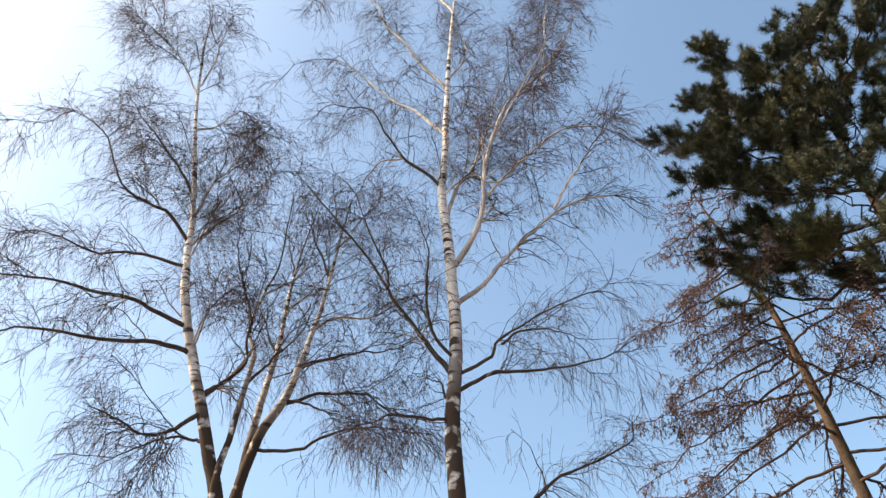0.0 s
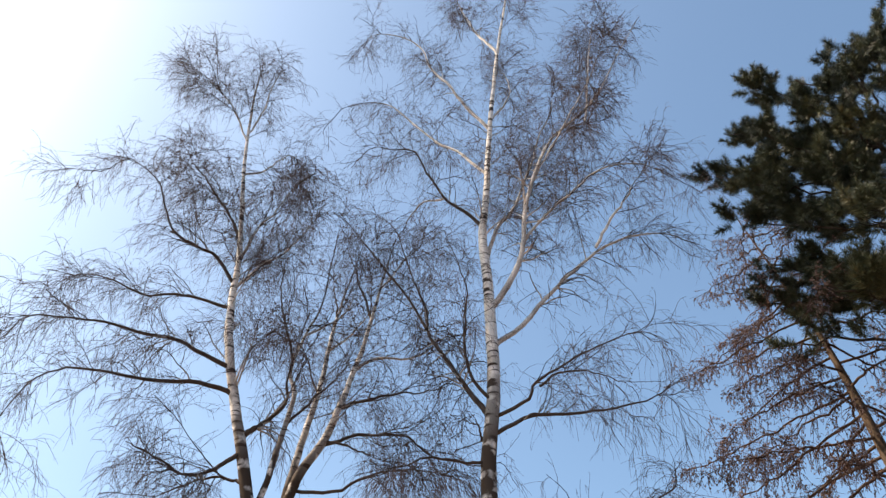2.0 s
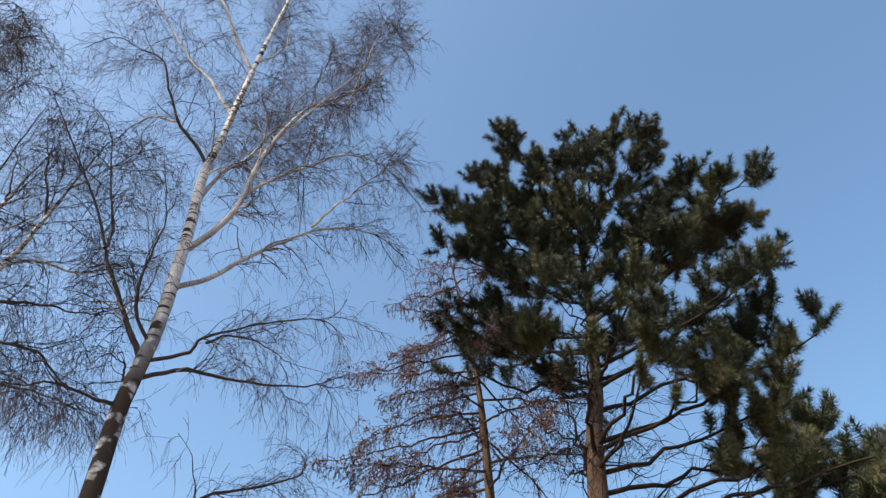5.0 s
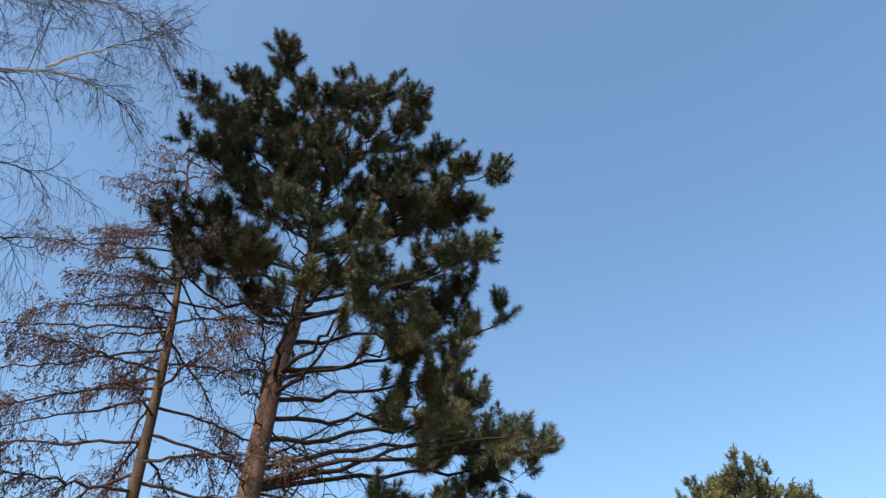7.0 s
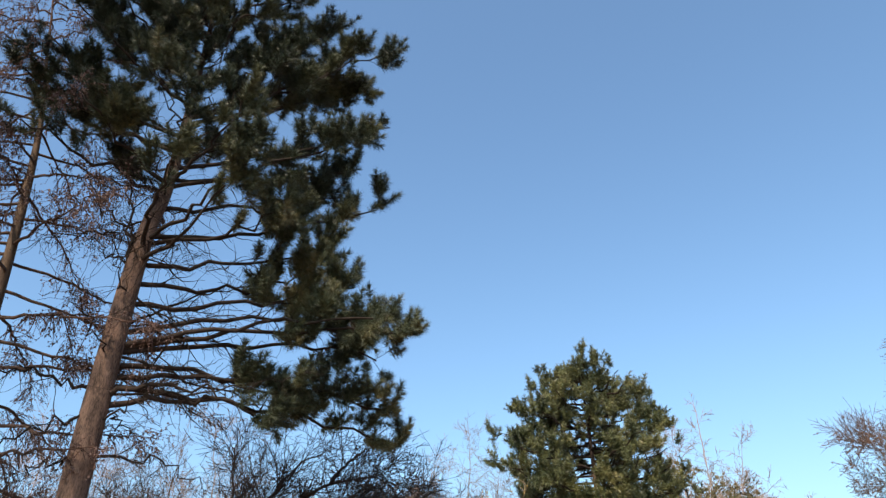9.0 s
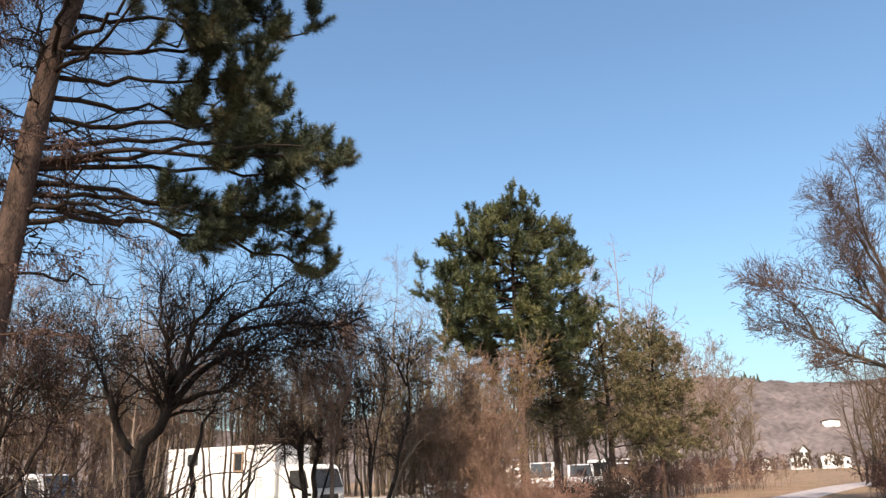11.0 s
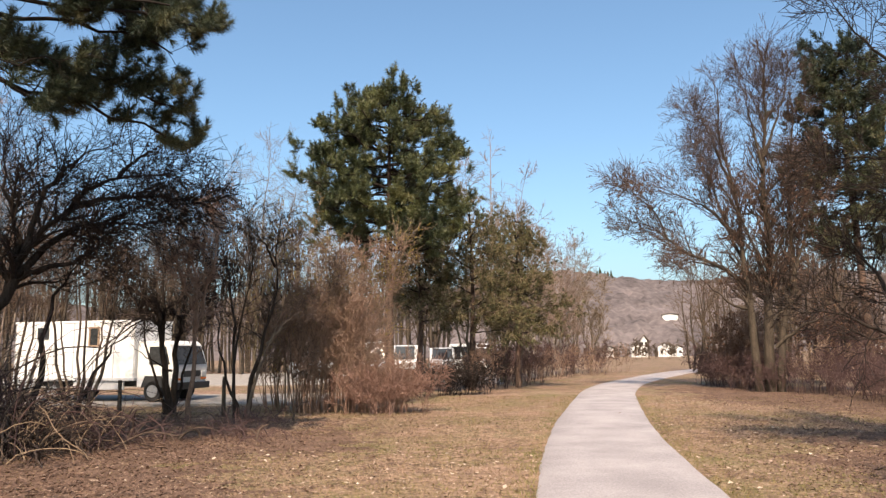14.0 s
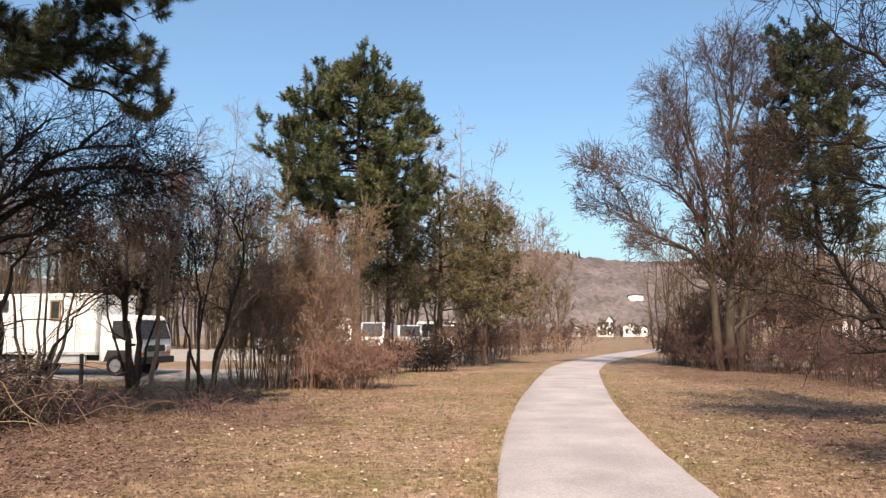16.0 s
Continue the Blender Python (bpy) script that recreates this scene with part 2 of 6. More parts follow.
def along(pts, rad, i, t):
    """Place, tangent and radius at share t of the polylines with indices i."""
    n = pts.shape[1]
    s = np.clip(t, 0, 0.9999) * (n - 1)
    k = s.astype(int)
    f = (s - k)
    p = pts[i, k] * (1 - f)[:, None] + pts[i, k + 1] * f[:, None]
    d = pts[i, k + 1] - pts[i, k]
    d /= np.linalg.norm(d, axis=1, keepdims=True) + 1e-9
    return p, d, rad[i, k] * (1 - f) + rad[i, k + 1] * f


def sprout(rng, parents, count, n, length, angle, drop=0.0, wiggle=0.15, t0=0.2, t1=1.0, thick=0.55, tip=0.25, taper=0.4, flat=0.0, floor_r=0.002):
    """count side shoots on the polylines `parents` = (pts, rad). length: (least, most) metres; angle: degrees off the parent;
    drop: bend downwards for each step (minus: upwards); taper: how much shorter shoots near the parent's tip are; flat: damps up and down."""
    pts, rad = parents
    seg = np.linalg.norm(np.diff(pts, axis=1), axis=2).sum(1)
    i = rng.choice(len(pts), count, p=seg / seg.sum())
    t = t0 + (t1 - t0) * rng.random(count) ** 0.9
    p, d, r = along(pts, rad, i, t)
    side = rng.normal(size=(count, 3))
    side[:, 2] *= 1 - flat
    side -= (side * d).sum(1, keepdims=True) * d
    side /= np.linalg.norm(side, axis=1, keepdims=True) + 1e-9
    a = np.radians(rng.uniform(angle[0], angle[1], count))[:, None]
    way = d * np.cos(a) + side * np.sin(a)
    size = rng.uniform(length[0], length[1], count) * (1 - taper * t)
    step = (size / (n - 1))[:, None]
    out = np.empty((count, n, 3))
    out[:, 0] = p
    for k in range(1, n):
        way = way + rng.normal(size=way.shape) * wiggle
        way[:, 2] -= drop
        way /= np.linalg.norm(way, axis=1, keepdims=True) + 1e-9
        out[:, k] = out[:, k - 1] + way * step
    r0 = np.maximum(r * thick, floor_r)
    return out, np.maximum(r0[:, None] * np.linspace(1, tip, n)[None], floor_r * 0.8)


def limb(trunk, h, end, r0, arch=0.0, n=12, rng=None, wiggle=0.0, tip=0.15):
    """A limb from the trunk's line at height h to the place `end`, raised by arch in its middle."""
    z = trunk[:, 2]
    p0 = np.array([np.interp(h, z, trunk[:, 0]), np.interp(h, z, trunk[:, 1]), h])
    p2 = np.asarray(end, float)
    p1 = (p0 + p2) / 2 + np.array([0, 0, arch])
    s = np.linspace(0, 1, n)[:, None]
    pts = (1 - s) ** 2 * p0 + 2 * s * (1 - s) * p1 + s ** 2 * p2
    if rng is not None and wiggle:
        w = rng.normal(size=(n, 3)) * wiggle
        w[0] = 0
        pts = pts + w * np.minimum(1, s * 3)
    return pts, np.linspace(r0, r0 * tip, n)


def needles(rng, name, shoots, per, long, wide, mat, parent, spread=(35, 70), tone=None):
    """Bottle brushes of needles round short shoots (m, 2+, 3): one slim triangle each."""
    a, b = shoots[:, 0], shoots[:, -1]
    m = len(a)
    i = np.repeat(np.arange(m), per)
    ax = b - a
    ln = np.linalg.norm(ax, axis=1, keepdims=True) + 1e-9
    ax = (ax / ln)[i]
    f = rng.random(len(i)) ** 0.8
    p = a[i] + (b - a)[i] * f[:, None]
    side = rng.normal(size=(len(i), 3))
    side -= (side * ax).sum(1, keepdims=True) * ax
    side /= np.linalg.norm(side, axis=1, keepdims=True) + 1e-9
    ang = np.radians(rng.uniform(spread[0], spread[1], len(i)) * np.where(f > 0.82, rng.uniform(0.1, 0.8, len(i)), 1.0))[:, None]
    way = ax * np.cos(ang) + side * np.sin(ang)
    tipp = p + way * (long * rng.uniform(0.75, 1.1, len(i)))[:, None]
    w = np.cross(way, rng.normal(size=way.shape))
    w *= (wide * 0.5) / (np.linalg.norm(w, axis=1, keepdims=True) + 1e-9)
    v = np.stack([p - w, p + w, tipp], axis=1).reshape(-1, 3)
    tn = (rng.random(m) if tone is None else tone)[i]
    return fast_mesh(name, v, tris=np.arange(len(v)).reshape(-1, 3), mat=mat, parent=parent, attrs={"tone": np.repeat(tn, 3)})


def blobs(rng, name, places, size, mat, parent, long=1.5, plain=False):
    """Small faceted buds or cones at many places, hanging."""
    m = len(places)
    o = np.array([[1, 0, 0], [0, 1, 0], [-1, 0, 0], [0, -1, 0], [0, 0, long], [0, 0, -long]], float)
    if plain:
        o = np.array([[1, 0, 0.6], [-0.5, 0.87, 0.6], [-0.5, -0.87, 0.6], [0, 0, -long]], float)
    v = places[:, None] + o[None] * (size * rng.uniform(0.6, 1.3, m))[:, None, None]
    f = np.array([[0, 1, 4], [1, 2, 4], [2, 3, 4], [3, 0, 4], [1, 0, 5], [2, 1, 5], [3, 2, 5], [0, 3, 5]])
    if plain:
        f = np.array([[0, 1, 2], [1, 0, 3], [2, 1, 3], [0, 2, 3]])
    t = (np.arange(m)[:, None, None] * len(o) + f[None]).reshape(-1, 3)
    return fast_mesh(name, v.reshape(-1, 3), tris=t, mat=mat, parent=parent, attrs={"tone": np.repeat(rng.random(m), len(o))})


def box(bm, x0, x1, y0, y1, z0, z1, bevel=0.0):
    r = bmesh.ops.create_cube(bm, size=1.0)
    for v in r["verts"]:
        v.co = Vector(((x0 + x1) / 2 + v.co.x * (x1 - x0), (y0 + y1) / 2 + v.co.y * (y1 - y0), (z0 + z1) / 2 + v.co.z * (z1 - z0)))
    if bevel:
        edges = {e for v in r["verts"] for e in v.link_edges}
        bmesh.ops.bevel(bm, geom=list(edges), offset=bevel, segments=2, affect="EDGES", profile=0.6)
    return bm


def prism(bm, outline, y0, y1, bevel=0.0):
    """An outline of (x, z) drawn out from y0 to y1."""
    a = [bm.verts.new((x, y0, z)) for x, z in outline]
    b = [bm.verts.new((x, y1, z)) for x, z in outline]
    bm.faces.new(a)
    bm.faces.new(b[::-1])
    n = len(a)
    for i in range(n):
        bm.faces.new((a[i], b[i], b[(i + 1) % n], a[(i + 1) % n]))
    bmesh.ops.recalc_face_normals(bm, faces=bm.faces[:])
    if bevel:
        bmesh.ops.bevel(bm, geom=bm.edges[:], offset=bevel, segments=2, affect="EDGES", profile=0.6)
    return bm


def wheel_mesh(bm, x, y, z, r, w, n=20):
    m = Matrix.Translation((x, y, z)) @ Matrix.Rotation(math.pi / 2, 4, "X")
    bmesh.ops.create_cone(bm, cap_ends=True, segments=n, radius1=r, radius2=r, depth=w, matrix=m)
    return bm


# ---- ground ----
def ground_height(x, y):
    """Nearly level meadow with slight dips."""
    near = np.exp(-((x - 2) ** 2 + (y - 20) ** 2) / 3000.0)
    return 0.03 * np.sin(x * 0.31 + 1) * np.cos(y * 0.23) * near - 0.02


def path_centre(y):
    """The footpath's middle and half width at distance y."""
    ys = [-30, -6, 2, 7.2, 12, 17.7, 24.3, 31.5, 38, 47.3, 57, 70, 85]
    xs = [0.2, 0.9, 1.3, 1.55, 2.05, 2.85, 4.05, 5.4, 7.2, 10.8, 14.9, 22, 31]
    return np.interp(y, ys, xs)


def build_ground():
    """One sheet from the meadow to the horizon, finer near by, dipped under the paved strips."""
    s = np.linspace(-1, 1, 151)
    axis = np.sign(s) * (np.abs(s) * 70 + np.abs(s) ** 6 * 2600)
    gx, gy = np.meshgrid(axis, axis + 20, indexing="ij")
    v = np.stack([gx, gy, ground_height(gx, gy)], axis=-1).reshape(-1, 3)
    n = len(s)
    i, j = np.meshgrid(np.arange(n - 1), np.arange(n - 1), indexing="ij")
    b = (i * n + j).ravel()
    ob = fast_mesh("ground", v, quads=np.stack([b, b + n, b + n + 1, b + 1], axis=1), mat=MEADOW, smooth=True)
    return tagged(ob, "dry winter meadow of straw-coloured and green grass", "ground", kind="structure")


def meadow_material():
    """Worn winter turf: straw and pinkish soil, mossy green patches, crumbs of dead leaf."""
    m = material("meadow", (0.105, 0.068, 0.047), (0.285, 0.192, 0.136), scale=2.2, fine=11.0, rough=0.95, bump=0.7, spread=0.0)
    ramp = m.node_tree.nodes["Color Ramp"].color_ramp
    ramp.elements[0].position, ramp.elements[1].position = 0.41, 0.60
    n, l = m.node_tree.nodes, m.node_tree.links
    b, hsv, co = n["Principled BSDF"], n["Hue/Saturation/Value"], n["Texture Coordinate"]
    out = hsv.outputs[0]
    for scale, lo, hi, amount, colour, seed in ((0.42, 0.47, 0.62, 0.8, (0.14, 0.128, 0.054), 3.0), (0.28, 0.52, 0.66, 0.6, (0.35, 0.24, 0.18), 9.0), (0.5, 0.56, 0.66, 0.5, (0.15, 0.09, 0.066), 21.0), (8.0, 0.53, 0.60, 0.6, (0.42, 0.30, 0.215), 33.0), (6.5, 0.54, 0.61, 0.75, (0.085, 0.054, 0.036), 47.0)):
        shift, tex, gate, mix = n.new("ShaderNodeMapping"), n.new("ShaderNodeTexNoise"), n.new("ShaderNodeMapRange"), n.new("ShaderNodeMix")
        shift.inputs["Location"].default_value = (seed, seed * 1.7, 0)
        l.new(co.outputs["Object"], shift.inputs[0])
        l.new(shift.outputs[0], tex.inputs["Vector"])
        tex.inputs["Scale"].default_value, tex.inputs["Detail"].default_value, tex.inputs["Roughness"].default_value = scale, 7, 0.68
        l.new(tex.outputs[0], gate.inputs[0])
        gate.inputs[1].default_value, gate.inputs[2].default_value, gate.inputs[4].default_value = lo, hi, amount
        mix.data_type = "RGBA"
        l.new(gate.outputs[0], mix.inputs[0])
        l.new(out, mix.inputs[6])
        mix.inputs[7].default_value = (*colour, 1)
        out = mix.outputs[2]
    l.new(out, b.inputs["Base Color"])
    return m


MEADOW = meadow_material()
GRAVEL = material("path_surface", (0.25, 0.23, 0.236), (0.43, 0.395, 0.402), scale=0.8, fine=40.0, rough=0.95, bump=0.35)
ROAD = material("road_surface", (0.24, 0.22, 0.20), (0.38, 0.35, 0.32), scale=1.2, fine=40.0, rough=0.95, bump=0.3)
build_ground()


def build_path():
    ys = np.concatenate([np.arange(-30, 4, 0.5), np.arange(4, 22, 0.14), np.arange(22, 40, 0.5), np.arange(40, 85, 1.0)])
    xc = path_centre(ys)
    xc = sum(path_centre(ys + d) for d in np.linspace(-2.5, 2.5, 11)) / 11
    tx, ty = np.gradient(xc), np.gradient(ys)
    ln = np.hypot(tx, ty)
    nx, ny = ty / ln, -tx / ln
    cols = np.array([-1.0, -0.93, -0.5, 0.0, 0.5, 0.93, 1.0])
    lift = np.array([-0.05, 0.028, 0.04, 0.046, 0.04, 0.028, -0.05])
    rng = np.random.default_rng(3)
    soft_noise = np.stack([np.convolve(rng.normal(size=len(ys) + 10), np.hanning(11) / 2.2, mode="valid") for _ in range(7)], axis=1)
    wob = 1 + soft_noise * np.array([0.008, 0.007, 0.004, 0, 0.004, 0.007, 0.008])
    half = 1.1
    v = np.stack([xc[:, None] + nx[:, None] * cols * half * wob, ys[:, None] + ny[:, None] * cols * half * wob, np.broadcast_to(lift, (len(ys), 7))], axis=-1)
    i, j = np.meshgrid(np.arange(len(ys) - 1), np.arange(6), indexing="ij")
    b = (i * 7 + j).ravel()
    ob = fast_mesh("path", v.reshape(-1, 3), quads=np.stack([b, b + 1, b + 8, b + 7], axis=1), mat=GRAVEL, smooth=True)
    tagged(ob, "pale winding footpath of worn fine gravel and tar", "path", kind="structure")


build_path()


def litter_patch(x0, x1, y0, y1, seed, label):
    """Brown leaf litter with a ragged outline that sinks under the turf at its rim."""
    xs, ys = np.arange(x0, x1, 0.11), np.arange(y0, y1, 0.11)
    gx, gy = np.meshgrid(xs, ys, indexing="ij")
    u, v = (gx - x0) / (x1 - x0) * 2 - 1, (gy - y0) / (y1 - y0) * 2 - 1
    rag = np.array([noise.noise(Vector((a * 0.5, b * 0.5, seed))) + 0.7 * noise.noise(Vector((a * 1.9, b * 1.9, seed))) + 0.8 * noise.noise(Vector((a * 5.1, b * 5.1, seed))) for a, b in zip(gx.ravel(), gy.ravel())]).reshape(gx.shape)
    inside = 0.75 - (np.abs(u) ** 2 + np.abs(v) ** 2) + 0.8 * rag
    z = ground_height(gx, gy) + np.clip(inside * 0.05, -0.06, 0.014)
    n = len(ys)
    i, j = np.meshgrid(np.arange(len(xs) - 1), np.arange(n - 1), indexing="ij")
    b = (i * n + j).ravel()
    tagged(fast_mesh("leaf_litter", np.stack([gx, gy, z], -1).reshape(-1, 3), quads=np.stack([b, b + n, b + n + 1, b + 1], axis=1), mat=LITTER_SOIL, smooth=True), label, "leaf litter", kind="structure")


litter_patch(-14.0, -1.6, 10.0, 20.5, 4.0, "brown leaf litter and bare soil under the bushes")
litter_patch(7.2, 16.5, 16.5, 37.0, 8.0, "reddish leaf litter under the bare trees")
# this patch's brown also stands in for dappled shade on turf
litter_patch(4.2, 11.5, 6.5, 15.6, 12.0, "thin brown leaf litter, also darkening the turf for dappled shade")
litter_patch(-11.5, -2.2, 6.0, 12.5, 16.0, "brown leaf litter in front of the brambles")
# the lane behind the hedge, where vehicles stand
bm = bmesh.new()
box(bm, -70, -4.5, 24.8, 31.0, -0.2, 0.03)
tagged(part("road", bm, ROAD, None), "pale dusty lane behind the hedge", "road", kind="structure")
bm = bmesh.new()
box(bm, -34, 1.5, 40.0, 64.0, -0.2, 0.03)
tagged(part("parking_area", bm, ROAD, None), "pale gravelled parking area beyond the bushes", "road", kind="structure")


# ---- the tall trees by the camera ----
def tree_at(name, az, dist, label, category="tree", group=""):
    a = radians(az)
    return thing(name, dist * math.sin(a), dist * math.cos(a), 0, -az, label, category, group)


def stack(*groups):
    """Joins several (pts, rad) of one length into one."""
    return np.concatenate([g[0] for g in groups]), np.concatenate([g[1] for g in groups])


def branch(rng, pts, depth, r, n=24, tip=0.16):
    """A limb through (across, height) points that also leads away (depth plus) or towards (minus), with a slow sway."""
    m = len(pts)
    line = [(u, depth * k / (m - 1), z) for k, (u, z) in enumerate(pts)]
    p = smooth_line(line, n)
    sway = np.cumsum(rng.normal(size=(n, 3)) * 0.013, axis=0)
    sway[0] = 0
    return (p + sway)[None], (r * (tip + (1 - tip) * np.linspace(1, 0, n) ** 1.15))[None]


def birch(base, rng, line, r0, limbs, extra, twigs):
    """A weeping birch: trunk line of (across, depth, height), limbs (radius, depth, points across and up)."""
    trunk = smooth_line(line, 48)
    trunk[1:] += np.cumsum(rng.normal(size=(47, 3)) * 0.006, axis=0)
    trad = np.interp(np.linspace(0, 1, 48), [0, 0.08, 0.55, 0.85, 1], [r0 * 1.3, r0, r0 * 0.58, r0 * 0.26, 0.008])
    wood("trunk", [(trunk[None], trad[None], 14)], BIRCH, base)
    mains = []
    for r, depth, pts in limbs:
        p, q = branch(rng, pts, depth, r)
        root = np.array([np.interp(p[0, 0, 2], trunk[:, 2], trunk[:, k]) for k in (0, 1)])
        if np.hypot(*(root - p[0, 0, :2])) < 0.5:        # let the limb grow out of the trunk
            p[0, :, :2] += (root - p[0, 0, :2]) * np.clip(1 - np.linspace(0, 5, p.shape[1]), 0, 1)[:, None]
        # low and leftward limbs take the bark coloured as in shade
        wood("limb", [(p, q, 8)], BIRCH_SHADED if pts[0][1] < 9.2 or (pts[0][1] < 13.0 and pts[-1][0] < pts[0][0]) else BIRCH_LIMB, base)
        mains.append((p, q))
    mains = stack(*mains)
    side = sprout(rng, (trunk[None], trad[None]), extra, 24, (0.8, 2.0), (35, 60), drop=0.005, wiggle=0.07, t0=0.42, t1=0.98, thick=0.24, taper=0.5, floor_r=0.009)
    bough = sprout(rng, mains, len(limbs) * 4, 24, (0.7, 1.9), (25, 55), drop=0.008, wiggle=0.075, t0=0.25, thick=0.5, taper=0.6, floor_r=0.008)
    grown = stack(mains, side, bough)
    l2 = sprout(rng, grown, twigs // 12, 9, (0.45, 1.35), (30, 65), drop=0.06, wiggle=0.2, t0=0.16, thick=0.45, taper=0.62, floor_r=0.0052)
    l3 = sprout(rng, l2, twigs // 3, 6, (0.3, 0.85), (25, 70), drop=0.2, wiggle=0.2, t0=0.1, thick=0.55, floor_r=0.0036)
    l3b = sprout(rng, grown, twigs // 16, 6, (0.3, 0.8), (40, 85), drop=0.12, wiggle=0.17, t0=0.2, thick=0.2, floor_r=0.0034)
    l4 = sprout(rng, stack(l3, l3b), twigs, 4, (0.2, 0.68), (20, 70), drop=0.5, wiggle=0.2, t0=0.1, thick=0.62, floor_r=0.0026)
    wood("crown", [(*side, 5), (*bough, 5), (*l2, 3), (*l3, 3), (*l3b, 3), (*l4, 3)], BIRCH_LIMB, base)["kind"] = "stuff"


def birch_tall():
    rng = np.random.default_rng(11)
    base = tree_at("birch_tree", -79.3, 9.3, "tall leafless white-barked birch with drooping purple-brown twigs", group="birches")
    low = [(0.036, 0.3, [(-0.04, 7.7), (0.37, 7.97), (0.9, 8.0), (1.57, 8.1), (2.28, 8.3), (2.71, 8.56)]), (0.03, -0.5, [(-0.04, 8.0), (0.37, 8.2), (0.45, 8.35), (0.85, 8.6), (1.42, 8.9), (1.98, 9.1), (2.35, 8.8)]),
           (0.022, -0.6, [(0.55, 8.5), (0.93, 8.6), (1.4, 8.35), (1.7, 7.95)]), (0.048, 0.3, [(-0.2, 8.0), (-0.42, 8.4), (-0.69, 8.9), (-1.04, 9.5), (-1.26, 10.0), (-1.61, 10.8), (-2.17, 11.75), (-2.66, 12.6), (-3.12, 13.4)]),
           (0.032, -0.6, [(-0.23, 8.2), (-0.42, 8.6), (-0.56, 9.2), (-0.52, 9.7), (-0.42, 10.2), (-0.5, 10.8), (-0.71, 11.5)]), (0.028, -0.7, [(-0.25, 7.3), (-0.61, 7.2), (-0.98, 7.2), (-1.31, 7.0), (-1.91, 6.8)]),
           (0.026, 0.4, [(-0.2, 7.5), (-0.42, 7.85), (-0.69, 8.2)]), (0.04, 0.3, [(-0.2, 6.0), (0.5, 6.0), (1.0, 6.3), (1.9, 6.7), (2.1, 7.1)])]
    right = [(0.05, 0.5, [(-0.04, 9.3), (0.28, 9.7), (0.78, 10.4), (1.36, 11.1), (1.87, 11.6), (2.61, 12.0), (3.22, 12.1), (3.84, 11.9)]), (0.03, -0.4, [(1.82, 11.4), (2.14, 11.95), (2.56, 12.4), (2.77, 12.8), (3.05, 13.3)]),
             (0.058, -0.4, [(-0.07, 10.1), (0.3, 10.75), (0.5, 11.3), (0.66, 12.4), (0.92, 13.3), (1.38, 14.4), (2.03, 15.1), (2.54, 15.8), (3.04, 16.8), (4.03, 18.9)]),
             (0.042, 0.6, [(-0.12, 11.1), (0.12, 12.2), (0.52, 13.0), (0.92, 14.3), (1.23, 15.6), (1.72, 16.9), (1.91, 18.5)])]
    high = [(0.03, -0.7, [(0.55, 11.6), (1.08, 12.3), (1.64, 12.7), (2.11, 13.1), (2.74, 13.1), (3.19, 12.6), (3.61, 11.7)]), (0.028, 0.3, [(2.2, 15.4), (2.45, 17.1), (2.76, 18.9), (3.02, 20.2), (3.6, 21.7)]),
            (0.03, 0.5, [(0.1, 15.7), (0.64, 16.9), (0.72, 18.3), (0.49, 19.3)]), (0.025, -1.1, [(0.93, 13.5), (1.57, 14.6), (2.48, 16.4), (2.96, 17.7)]), (0.04, 0.3, [(0.45, 18.7), (-0.02, 20.1), (-0.34, 21.7), (-0.54, 23.9)])]
    left = [(0.028, 0.6, [(-1.19, 9.8), (-1.25, 10.5), (-1.52, 11.5), (-1.89, 13.0), (-2.46, 13.8)]), (0.036, -0.4, [(-0.17, 12.2), (-0.52, 12.7), (-0.85, 13.0), (-1.22, 13.8), (-1.49, 14.5), (-1.97, 14.6), (-2.42, 14.6), (-2.79, 13.9)]),
            (0.034, 0.4, [(-0.08, 13.8), (-0.57, 14.8), (-1.02, 15.3), (-1.52, 16.2), (-2.13, 17.2), (-2.72, 17.6), (-3.47, 17.5)]), (0.04, -0.3, [(0.05, 15.4), (-0.35, 16.4), (-0.69, 17.3), (-1.13, 18.2), (-1.36, 19.2), (-1.87, 19.9), (-2.61, 20.0), (-3.12, 18.7)]),
            (0.022, 0.7, [(-0.86, 13.2), (-1.34, 13.4), (-1.67, 13.0), (-1.9, 12.7)])]
    birch(base, rng, [(-0.35, 0, 0), (-0.3, 0, 5.0), (-0.26, 0, 7.1), (-0.11, 0, 8.7), (-0.11, 0, 10.6), (-0.16, 0, 11.9), (-0.05, 0, 13.2), (0.14, 0, 15.7), (0.5, 0, 18.9), (0.9, 0, 22.0), (1.1, 0.1, 24.0)], 0.125, low + right + high + left, 22, 13800)


